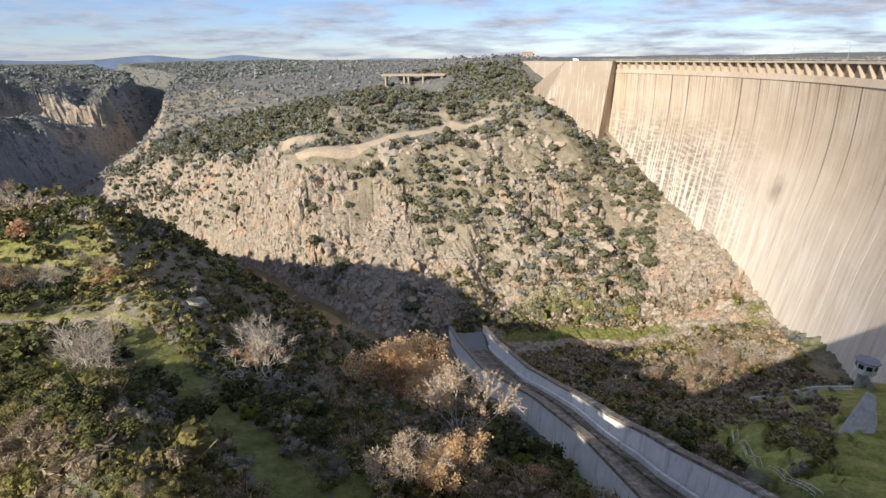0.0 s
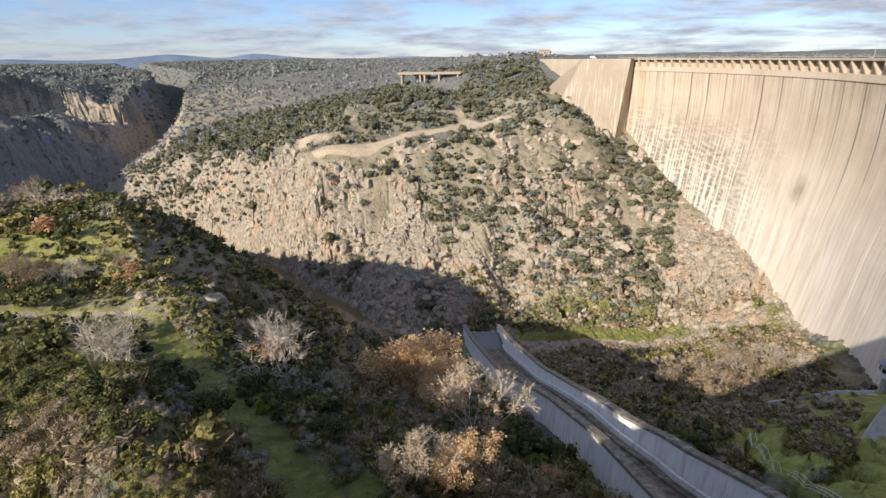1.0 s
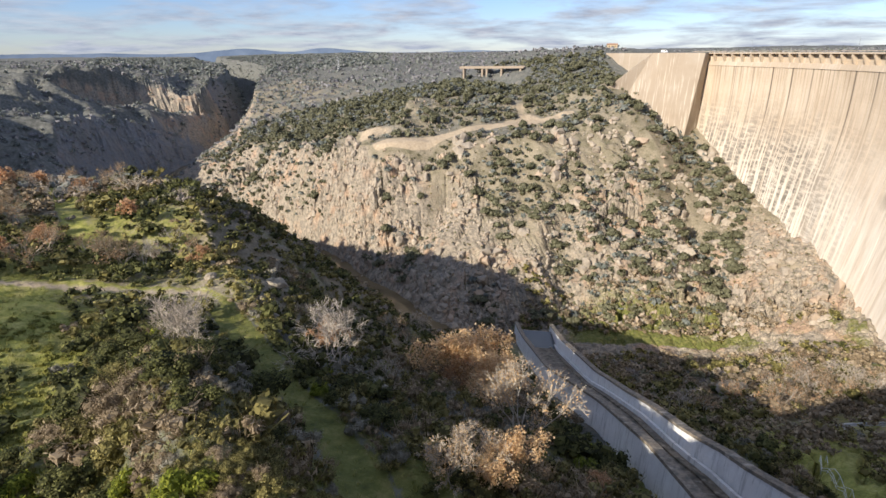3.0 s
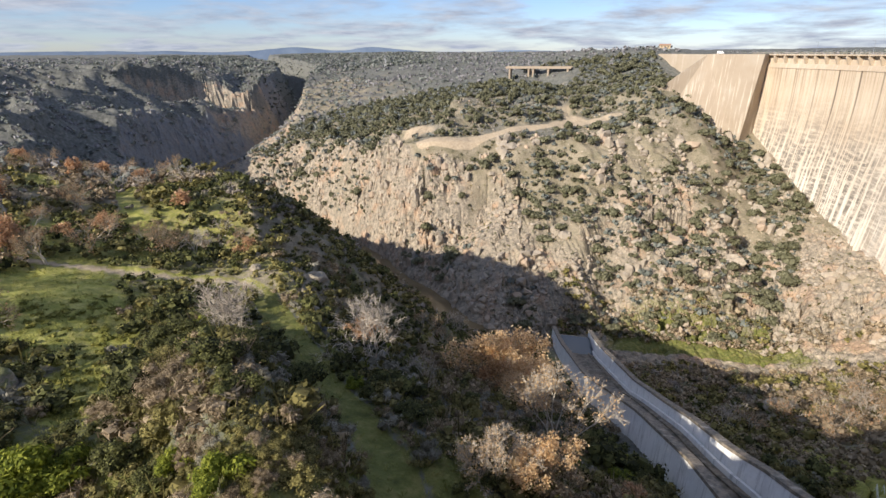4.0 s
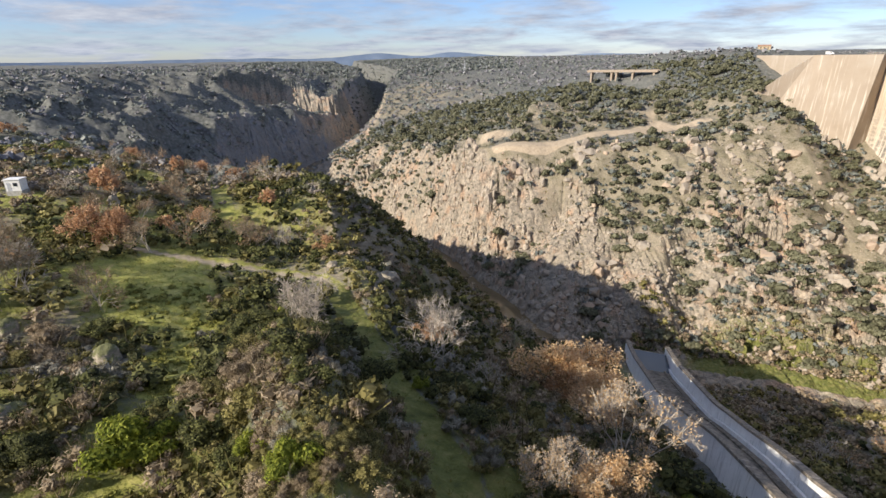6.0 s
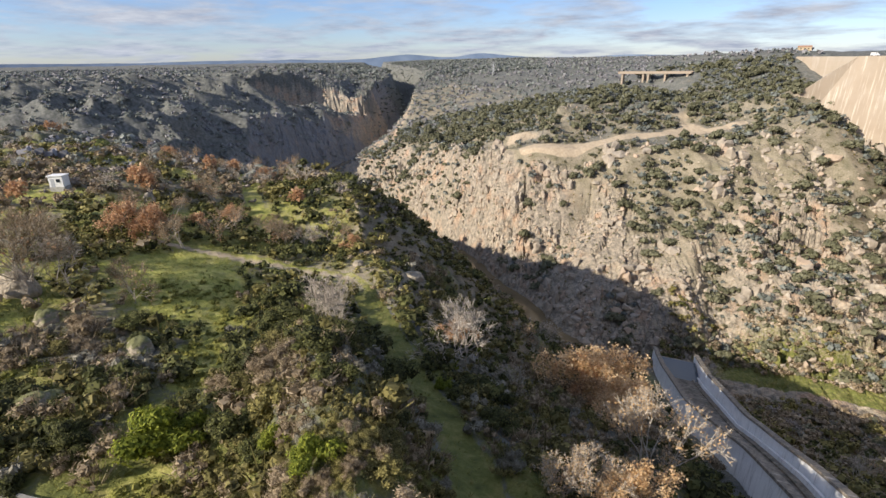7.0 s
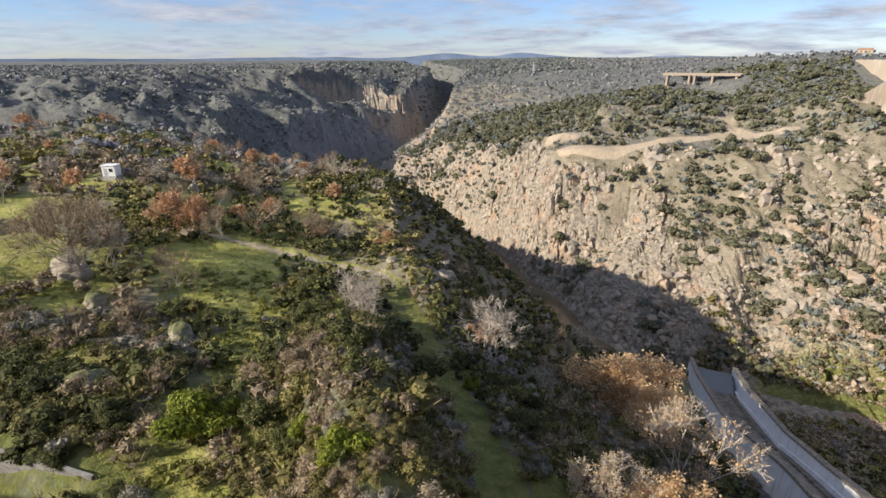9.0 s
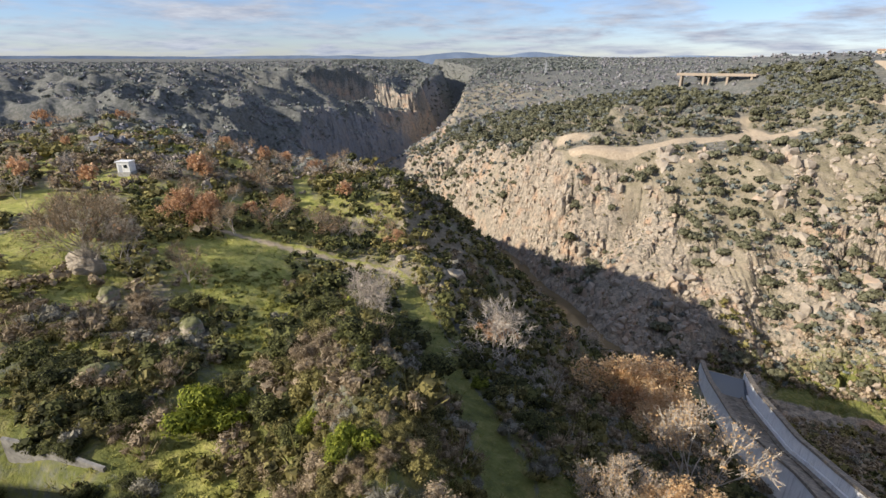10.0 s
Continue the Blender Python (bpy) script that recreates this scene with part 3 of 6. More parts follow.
def concrete_material(name, warm=1.0, streak=1.0):
    m, nt, b = material(name, 0.88)
    k = Net(nt)
    uv = k.coords("UV")
    long = k.coords("UV", (1, 0.045, 1))
    c = k.ramp(k.noise(0.05, uv, 5, 0.6), (0.3, (0.54 * warm, 0.435 * warm, 0.32 * warm)), (0.55, (0.62 * warm, 0.515 * warm, 0.39 * warm)), (0.75, (0.66 * warm, 0.575 * warm, 0.46 * warm)))
    c = k.mix(k.span(k.noise(0.45, long, 5, 0.6), 0.50, 0.72, 0, 0.55 * streak), c, (0.36, 0.29, 0.21))
    c = k.mix(k.span(k.noise(0.9, long, 4, 0.6), 0.54, 0.70, 0, 0.5 * streak), c, (0.70, 0.64, 0.54))
    lift = k.sums("FRACT", k.sums("MULTIPLY", k.node("ShaderNodeSeparateXYZ", Vector=uv).outputs[1], 0.5))
    c = k.mix(k.sums("MULTIPLY", k.span(lift, 0.0, 0.09, 0.42, 0.0), k.span(k.noise(0.12, uv, 3), 0.4, 0.6)), c, (0.33, 0.27, 0.20))
    nt.links.new(c, b.inputs["Base Color"])
    nt.links.new(k.bump(k.noise(0.8, uv, 5, 0.6), 0.3, 0.3), b.inputs["Normal"])
    return m, nt, k, c, uv, b


def dam_material():
    m, nt, k, c, uv, b = concrete_material("dam_concrete", 0.98, 1.0)
    sep = k.node("ShaderNodeSeparateXYZ", Vector=uv)
    u, v = sep.outputs[0], sep.outputs[1]
    # grey weathering low on the face, washed by pale lime runs
    lime = k.sums("MULTIPLY", k.span(v, 95.0, 55.0), k.span(k.noise(0.3, k.coords("UV", (1, 0.1, 1)), 4, 0.6), 0.34, 0.6, 0.25, 0.9))
    c = k.mix(lime, c, (0.82, 0.755, 0.65))
    low = k.sums("MULTIPLY", k.span(k.sums("ADD", v, k.sums("MULTIPLY", k.noise(0.02, uv, 3), 40.0)), 132.0, 104.0), k.span(k.sums("ADD", u, k.sums("MULTIPLY", k.noise(0.03, uv, 3), 60.0)), 355.0, 430.0))
    long = k.coords("UV", (1, 0.03, 1))
    grey = k.sums("MULTIPLY", low, k.span(k.noise(0.42, long, 4, 0.65), 0.44, 0.51, 0, 1.0))
    grey = k.sums("MULTIPLY", grey, k.span(k.noise(0.5, k.coords("UV", (0.25, 1, 1)), 4, 0.7), 0.36, 0.56, 0.15, 1.0))
    c = k.mix(grey, c, (0.205, 0.185, 0.155))
    # brown runs that start under the crest and thin out downwards
    runs = k.sums("MULTIPLY", k.span(k.noise(0.55, k.coords("UV", (1, 0.012, 1)), 5, 0.7), 0.50, 0.62, 0, 1.0), k.span(k.sums("ADD", v, k.sums("MULTIPLY", k.noise(0.2, k.node("ShaderNodeCombineXYZ", X=u).outputs[0], 3), 70.0)), 120.0, 168.0, 0.0, 0.75))
    c = k.mix(runs, c, (0.24, 0.175, 0.11))
    fine = k.sums("MULTIPLY", k.span(k.noise(1.7, k.coords("UV", (1, 0.02, 1)), 4, 0.7), 0.52, 0.64, 0, 0.5), k.span(v, 20.0, 129.0, 0.35, 1.0))
    c = k.mix(fine, c, (0.30, 0.235, 0.165))
    # damp dark runs below the joints between the monoliths
    joint = k.sums("FRACT", k.sums("ADD", k.sums("DIVIDE", k.sums("SUBTRACT", u, 44.0), 2 * PIER), 0.5))
    edge = k.sums("ABSOLUTE", k.sums("SUBTRACT", joint, 0.5))
    which = k.noise(0.031, k.node("ShaderNodeCombineXYZ", X=u).outputs[0], 1)
    line = k.sums("MULTIPLY", k.span(edge, 0.010, 0.045, 0.95, 0.0), k.span(k.sums("ADD", v, k.sums("MULTIPLY", k.noise(0.03, k.node("ShaderNodeCombineXYZ", X=u).outputs[0], 2), 90.0)), 118.0, 165.0, 0.12, 1.0))
    line = k.sums("MULTIPLY", line, k.span(which, 0.42, 0.54, 0.10, 1.0))
    c = k.mix(line, c, (0.11, 0.085, 0.065))
    # a round soot-dark stain
    du, dv = k.sums("SUBTRACT", u, 318.0), k.sums("SUBTRACT", v, 76.0)
    far = k.sums("SQRT", k.sums("ADD", k.sums("MULTIPLY", du, du), k.sums("MULTIPLY", dv, dv)))
    c = k.mix(k.span(k.sums("ADD", far, k.sums("MULTIPLY", k.noise(0.12, uv, 3), 8.0)), 6.0, 13.0, 0.55, 0.0), c, (0.20, 0.155, 0.11))
    nt.links.new(c, b.inputs["Base Color"])
    return m


def wall_sheet(name, s0, s1, mat, profile, back):
    """One monolith of the arch: a solid slab between two joints, with UVs in metres."""
    cols = [s0 + (s1 - s0) * i / 4 for i in range(5)]
    verts, faces, uvs = [], [], []
    ring = [(z, off) for z, off in profile] + [(z, -back - 0.12 * (CREST - z)) for z, off in reversed(profile)]
    for s in cols:
        for z, off in ring:
            x, y = arc(s, -off)
            verts.append((x, y, z)), uvs.append((s, z))
    n = len(ring)
    for i in range(4):
        for j in range(n):
            a, b = i * n + j, i * n + (j + 1) % n
            faces.append((a, a + n, b + n, b))
    faces += [tuple(range(n)), tuple(range(4 * n, 5 * n))[::-1]]
    me = mesh(name, verts, faces, mat)
    lay = me.uv_layers.new(name="UVMap")
    for loop in me.loops:
        lay.data[loop.index].uv = uvs[loop.vertex_index]
    return me


def face_profile():
    """Downstream face: a slight overhang under the crest, then a batter to the foot."""
    out = []
    for z in np.linspace(129.4, -8, 30):
        d = 129.4 - z
        out.append((float(z), float(-0.6 - 1.6 * math.sin(min(d / 60, 1) * math.pi) + 0.0006 * d * d)))
    return out


def build_dam():
    mat = dam_material()
    dam = thing("dam", "tall curved concrete arch dam with streaked pale face", "dam")
    prof = face_profile()
    s, end = 87.5, 44 + PIER * 54
    k = 0
    while s < end - 1:
        under("block", wall_sheet("block", s + 0.07, s + 2 * PIER - 0.07, mat, prof, 8.0), dam)
        s += 2 * PIER
    DAM_END = s
    plain, *_ = concrete_material("crest_concrete", 0.80, 0.9)
    # upstream core that shows dark in the joints, the sill, the recess and the deck
    def ribbon(name, ring, s0, s1, label="", m=plain, step=PIER):
        n, verts, faces, uvs = len(ring), [], [], []
        count = max(2, int(round((s1 - s0) / step)) + 1)
        for i in range(count):
            ss = s0 + (s1 - s0) * i / (count - 1)
            for back, z in ring:
                x, y = arc(ss, back)
                verts.append((x, y, z)), uvs.append((ss, z + back))
        for i in range(count - 1):
            for j in range(n):
                a, b = i * n + j, i * n + (j + 1) % n
                faces.append((a, b, b + n, a + n))
        faces += [tuple(range(n))[::-1], tuple(range((count - 1) * n, count * n))]
        me = mesh(name, verts, faces, m)
        lay = me.uv_layers.new(name="UVMap")
        for loop in me.loops:
            lay.data[loop.index].uv = uvs[loop.vertex_index]
        return under(name, me, dam, label)
    ribbon("ledge", [(0.2, 129.1), (0.2, 129.5), (9, 129.5), (9, 129.1)], 87.5, DAM_END)
    ribbon("sill", [(0.3, 129.5), (0.8, 132.2), (7, 132.2), (7, 129.5)], 87.5, DAM_END)
    ribbon("recess_wall", [(2.2, 132.2), (2.2, 137.5), (7, 137.5), (7, 132.2)], 87.5, DAM_END)
    ribbon("deck", [(-1.2, 137.5), (-1.2, 138.3), (8.5, 138.3), (8.5, 137.5)], 87.5, DAM_END)
    ribbon("guard_rail", [(-1.1, 139.0), (-1.1, 139.2), (-0.95, 139.2), (-0.95, 139.0)], 87.5, DAM_END)
    pier_me = None
    s = 87.5 + PIER / 2
    while s < DAM_END:
        x, y = arc(s)
        t = radians(DAM_TURN) - s / DAM_R
        if pier_me is None:
            v, f = prism([(-0.55, 0.9, 132.2), (-0.55, -1.0, 136.0), (-0.55, -1.0, 137.5), (-0.55, 3.2, 137.5), (-0.55, 3.2, 132.2)], (1.1, 0, 0))
            pier_me = mesh("pier", [(a, b, c - 132.2) for a, b, c in v], f, plain)
        # local y points upstream
        ob = under("pier", pier_me, dam)
        ux, uy = (x - DAM_C[0]) / DAM_R, (y - DAM_C[1]) / DAM_R
        ob.matrix_basis = Matrix.Translation((x, y, 132.2)) @ Matrix.Rotation(math.atan2(uy, ux) - math.pi / 2, 4, "Z")
        s += PIER
    return dam, DAM_END, mat, plain


dam, DAM_END, DAM_MAT, CREST_MAT = build_dam()


def uv_from(me, scale_way):
    lay = me.uv_layers.new(name="UVMap")
    for loop in me.loops:
        co = me.vertices[loop.vertex_index].co
        lay.data[loop.index].uv = (co.x * scale_way[0] + co.y * scale_way[1], co.z)


def build_abutment():
    """The far thrust block with its battered end, and the low wing wall behind it."""
    ob = thing("abutment", "massive pale concrete thrust block at the end of the arch", "dam")
    def place(az, r, z):
        return (r * math.sin(radians(az)), r * math.cos(radians(az)), z)
    v = [place(17.7, 448, 138.3), place(13.0, 470, 138.3), place(9.0, 452, 112.0), place(9.6, 449, 84), place(16.9, 440, 70),
         place(18.6, 474, 138.3), place(13.6, 500, 138.3), place(9.3, 500, 112.0), place(9.8, 500, 84), place(19.0, 474, 70)]
    f = [(0, 1, 2, 3, 4), (5, 9, 8, 7, 6), (0, 5, 6, 1), (1, 6, 7, 2), (2, 7, 8, 3), (3, 8, 9, 4), (4, 9, 5, 0)]
    streaked, *_ = concrete_material("streaked_concrete", 0.56, 1.1)
    me = mesh("thrust_block", v, f, streaked)
    uv_from(me, (0.9, -0.3))
    under("thrust_block", me, ob)
    v, f = prism([place(13.4, 505, 138.0), place(8.6, 640, 138.0), place(8.6, 640, 118), place(13.4, 505, 118)], (4.0, 2, 0))
    me = mesh("wing_wall", v, f, CREST_MAT)
    uv_from(me, (1, 0))
    under("wing_wall", me, ob)


build_abutment()


def build_wing():
    """The straight wing of the dam that carries the viewer."""
    ob = thing("dam_wing", "concrete gravity wing of the dam", "dam")
    d = radians(65.6)
    u, n = Vector((math.sin(d), math.cos(d), 0)), Vector((math.cos(d), -math.sin(d), 0))   # along, upstream
    def at(a, b, z):
        p = u * a + n * b
        return (p.x, p.y, z)
    a0, a1 = -150, 96
    ring = [at(a0, 0.7, 138.3), at(a0, 8.5, 138.3), at(a0, 9, 60), at(a0, -3, 60), at(a0, 0.7, 130)]
    v, f = prism(ring, u * (a1 - a0))
    me = mesh("wall", v, f, CREST_MAT)
    uv_from(me, (u.x, u.y))
    under("wall", me, ob)


build_wing()


# ---- the spillway chute ----
def chute_line(y, off):
    """Plan and wall-top height of the chute; off: metres to the right of its inner left edge."""
    x = 27.0 - 0.1405 * y + off * 1.0098
    z = float(np.interp(y, CHUTE_Y, CHUTE_Z))
    return x, y, z


def plain_cope():
    m, nt, k, c, uv, b = concrete_material("coping_concrete", 0.5, 1.4)
    c = k.mix(k.span(k.noise(1.2, uv, 6, 0.7), 0.4, 0.6, 0, 0.8), c, (0.10, 0.095, 0.08))
    nt.links.new(c, b.inputs["Base Color"])
    return m


def build_chute():
    ob = thing("spillway_chute", "long grey weathered concrete spillway chute with two side walls", "spillway")
    mat, nt, k, c, uv, b = concrete_material("chute_concrete", 0.85, 1.2)
    c = k.mix(0.92, c, k.ramp(k.noise(0.4, uv, 5, 0.6), (0.3, (0.74, 0.74, 0.72)), (0.7, (0.86, 0.855, 0.83))))
    c = k.mix(k.span(k.noise(0.35, k.coords("UV", (1, 0.12, 1)), 5, 0.7), 0.56, 0.70, 0, 0.3), c, (0.34, 0.335, 0.32))
    c = k.mix(k.span(k.noise(0.6, k.coords("UV", (1, 0.10, 1)), 5, 0.7), 0.56, 0.70, 0, 0.7), c, (0.72, 0.71, 0.67))
    c = k.mix(k.span(k.noise(1.6, k.coords("UV", (1, 0.07, 1)), 4, 0.7), 0.53, 0.64, 0, 0.55), c, (0.36, 0.35, 0.32))
    c = k.mix(k.span(k.noise(0.9, k.coords("UV", (1, 0.05, 1)), 4, 0.7), 0.58, 0.66, 0, 0.8), c, (0.85, 0.85, 0.82))
    nt.links.new(c, b.inputs["Base Color"])
    floor_mat, nt, k, c, uv, b = concrete_material("chute_floor", 0.4, 1.2)
    c = k.mix(k.span(k.noise(0.5, uv, 6, 0.7), 0.42, 0.6, 0, 0.85), c, (0.07, 0.068, 0.055))
    nt.links.new(c, b.inputs["Base Color"])
    cope = plain_cope()
    ys = list(np.arange(22, 170, 4.0)) + [170.0]
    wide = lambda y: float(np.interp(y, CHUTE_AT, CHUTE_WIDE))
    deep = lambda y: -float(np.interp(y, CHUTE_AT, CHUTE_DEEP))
    def sweep(name, ring, m, ys=ys, label=""):
        n, verts, faces, uvs = len(ring), [], [], []
        for i, y in enumerate(ys):
            for off, dz in ring:
                dzz = dz(y) if callable(dz) else dz
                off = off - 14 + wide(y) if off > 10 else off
                x, yy, z = chute_line(y, off)
                verts.append((x, yy, z + dzz)), uvs.append((y, dzz + off))
        for i in range(len(ys) - 1):
            for j in range(n):
                a, b2 = i * n + j, i * n + (j + 1) % n
                faces.append((a, b2, b2 + n, a + n))
        faces += [tuple(range(n))[::-1], tuple(range((len(ys) - 1) * n, len(ys) * n))]
        me = mesh(name, verts, faces, m)
        lay = me.uv_layers.new(name="UVMap")
        for loop in me.loops:
            lay.data[loop.index].uv = uvs[loop.vertex_index]
        return under(name, me, ob, label)
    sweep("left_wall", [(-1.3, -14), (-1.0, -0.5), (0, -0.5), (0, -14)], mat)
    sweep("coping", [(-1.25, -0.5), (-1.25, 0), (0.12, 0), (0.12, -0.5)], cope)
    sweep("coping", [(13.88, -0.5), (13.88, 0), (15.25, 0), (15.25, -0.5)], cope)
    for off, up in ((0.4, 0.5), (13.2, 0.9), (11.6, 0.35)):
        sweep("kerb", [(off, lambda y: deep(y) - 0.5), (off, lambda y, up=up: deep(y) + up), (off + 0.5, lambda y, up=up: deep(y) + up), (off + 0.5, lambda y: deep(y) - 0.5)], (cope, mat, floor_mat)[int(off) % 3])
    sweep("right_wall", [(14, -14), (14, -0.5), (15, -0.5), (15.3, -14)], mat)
    lift = lambda y: deep(y) + 2.4 * float(smooth(158, 170, y))
    pool, nt2, b2 = material("pool_water", 0.05)
    b2.inputs["Base Color"].default_value = (0.05, 0.065, 0.085, 1)
    b2.inputs["Specular IOR Level"].default_value = 0.6
    ring = [(x, y, z) for x, y, z in (chute_line(149, 0.3), chute_line(149, wide(149) - 0.3), chute_line(166, wide(166) - 0.3), chute_line(166, 0.3))]
    level = chute_line(158, 0)[2] - 4.3
    under("pool", mesh("pool", [(x, y, level) for x, y, z in ring], [(0, 1, 2, 3)], pool), ob, "puddle of blue rain water")
    sweep("floor_slab", [(0.02, -13), (0.02, lift), (13.98, lift), (13.98, -13)], floor_mat)


build_chute()
# ---- plants ----
GREEN = leaf_material("evergreen_leaves", (0.020, 0.024, 0.009), (0.09, 0.095, 0.031), (0.25, 0.255, 0.085), through=0.3)
OAK = leaf_material("holm_oak_leaves", (0.08, 0.08, 0.042), (0.165, 0.163, 0.098), (0.25, 0.245, 0.158))
# grey-green leaves with the bluish cast of distance haze put in
SAGE = leaf_material("grey_green_leaves_hazed", (0.115, 0.13, 0.112), (0.215, 0.232, 0.205), (0.33, 0.345, 0.31))
OLIVE = leaf_material("scrub_leaves", (0.04, 0.038, 0.014), (0.20, 0.178, 0.058), (0.45, 0.39, 0.148), through=0.3)
LIME = leaf_material("broom_leaves", (0.06, 0.085, 0.01), (0.20, 0.235, 0.026), (0.40, 0.42, 0.06), through=0.35)
# bare twigs cooled towards blue: distance haze put into their colour
MAUVE = leaf_material("leafless_brush_hazed", (0.17, 0.166, 0.17), (0.27, 0.262, 0.268), (0.37, 0.36, 0.365), through=0.0)
BROWN = leaf_material("leafless_thicket", (0.14, 0.118, 0.096), (0.30, 0.255, 0.21), (0.45, 0.39, 0.325), through=0.0)
TAN = leaf_material("dry_twigs", (0.11, 0.082, 0.048), (0.31, 0.24, 0.15), (0.58, 0.47, 0.32), through=0.2)
GREY = leaf_material("bare_twigs", (0.28, 0.24, 0.195), (0.48, 0.42, 0.345), (0.66, 0.59, 0.49), through=0.0)
RUST = leaf_material("rusty_oak_leaves", (0.36, 0.20, 0.105), (0.62, 0.38, 0.21), (0.78, 0.55, 0.34), through=0.35)
GOLD = leaf_material("golden_leaves", (0.58, 0.38, 0.19), (0.80, 0.57, 0.32), (0.90, 0.73, 0.49), through=0.45)
ASHEN = leaf_material("grey_shrub_leaves", (0.10, 0.095, 0.07), (0.24, 0.225, 0.17), (0.40, 0.37, 0.29), through=0.08)
PALE_BARK = bark_material("pale_bark", (0.28, 0.245, 0.20), (0.58, 0.52, 0.43))
DARK_BARK = bark_material("dark_bark", (0.045, 0.038, 0.03), (0.13, 0.11, 0.09))


def leaves(rng, count, lobes, size, aspect=1.6, fill=0.35):
    """Loose small leaves over the skin of several lobes (centre and radii), some of them deeper in."""
    lobes = np.asarray(lobes, float)
    weight = (lobes[:, 3] * lobes[:, 4] + lobes[:, 5] ** 2)
    pick = rng.choice(len(lobes), count, p=weight / weight.sum())
    d = rng.normal(size=(count, 3))
    d[:, 2] = np.where(d[:, 2] < -0.4, -d[:, 2], d[:, 2])
    d /= np.linalg.norm(d, axis=1)[:, None]
    deep = 1 - fill * rng.random(count) ** 2 + 0.12 * rng.normal(size=count)
    c = lobes[pick, :3] + d * lobes[pick, 3:6] * deep[:, None]
    face = d + 0.32 * rng.normal(size=(count, 3)) + np.array([0, 0, 0.15])
    u = np.cross(face, rng.normal(size=(count, 3))); u /= np.linalg.norm(u, axis=1)[:, None] + 1e-9
    w = np.cross(u, face)
    w /= np.linalg.norm(w, axis=1)[:, None] + 1e-9
    s = size * (0.55 + 0.9 * rng.random(count))[:, None]
    u, w = u * s * aspect / 2, w * s / 2
    v = np.stack([c - u, c + w, c + u, c - w], 1).reshape(-1, 3)
    return v, np.arange(count * 4).reshape(-1, 4)


def clump(rng, count, lobes, size, aspect=1.6, fill=0.35, core=0.72):
    """Leaves over a solid core in every lobe, added to stop light passing through."""
    v, f = leaves(rng, count, lobes, size, aspect, fill)
    cube = np.array([(x, y, z) for x in (-1, 1) for y in (-1, 1) for z in (-1, 1)]) / 1.732
    side = np.array([(0, 1, 3, 2), (4, 6, 7, 5), (0, 4, 5, 1), (2, 3, 7, 6), (0, 2, 6, 4), (1, 5, 7, 3)])
    hearts = [(v, f)]
    for x, y, z, a, b, c in lobes:
        tilt = np.array(Euler([6.283 * q for q in rng.random(3)]).to_matrix())
        w = (cube * (0.8 + 0.4 * rng.random((8, 1)))) @ tilt * np.array([a, b, c]) * core * 1.1 + np.array([x, y, z])
        hearts.append((w, side))
    return merge(*hearts)


def twigs(rng, count, spread, height, width, curl=0.3, base=0.25):
    """Thin upright stems that fan out of the ground."""
    t = rng.random(count) * 6.283
    out = spread * np.sqrt(rng.random(count))
    root = np.stack([np.cos(t) * out * base, np.sin(t) * out * base, np.zeros(count)], 1)
    tip = np.stack([np.cos(t) * out, np.sin(t) * out, height * (0.45 + 0.55 * rng.random(count)) * (1 - 0.35 * (out / spread) ** 2)], 1)
    tip += rng.normal(size=(count, 3)) * curl * 0.4
    start = root + (tip - root) * (rng.random(count) * 0.6)[:, None]
    side = np.cross(tip - start, rng.normal(size=(count, 3)))
    side /= np.linalg.norm(side, axis=1)[:, None] + 1e-9
    side *= width * (0.5 + rng.random(count))[:, None]
    v = np.stack([start - side, start + side, tip + side * 0.3, tip - side * 0.3], 1).reshape(-1, 3)
    return v, np.arange(count * 4).reshape(-1, 4)


def lobed(rng, n, spread, height, size):
    out = []
    for _ in range(n):
        t, d = rng.random() * 6.283, spread * math.sqrt(rng.random())
        r = size * (0.6 + 0.7 * rng.random())
        out.append((math.cos(t) * d, math.sin(t) * d, height * (0.35 + 0.5 * rng.random()) * (1 - 0.3 * d / max(spread, 0.01)), r, r, r * 0.8))
    return out


def merge(*sets):
    v, f, n = [], [], 0
    for a, b in sets:
        v.append(a), f.append(b + n)
        n += len(a)
    return np.vstack(v), np.vstack(f)


def limbs(rng, start, way, length, radius, depth, out, tips, spread=0.6):
    """Boughs that fork and thin out; collects tubes and the tips."""
    pts, radii, p, d = [start], [radius], Vector(start), Vector(way).normalized()
    n = 3
    for k in range(n):
        d = (d + Vector(rng.normal(size=3)) * 0.16 + Vector((0, 0, 0.06))).normalized()
        p = p + d * (length / n)
        pts.append(p.copy()), radii.append(radius * (1 - 0.5 * (k + 1) / n))
    out.append(tube(pts, radii, 5 if depth > 2 else 3) if depth else tube([pts[0], pts[-1]], [radii[0], radii[-1]], 3))
    if depth == 0:
        tips.append((p, d))
        return
    for k in range(3 if depth > 1 else 4):
        q = pts[-1] if k == 0 else pts[1 + (k % 3)]
        turn = Vector(rng.normal(size=3))
        turn = (turn - d * turn.dot(d)).normalized()
        limbs(rng, q, d + turn * (spread * (0.7 + 0.7 * rng.random())), length * (0.62 + 0.22 * rng.random()), radius * 0.52, depth - 1, out, tips, spread)


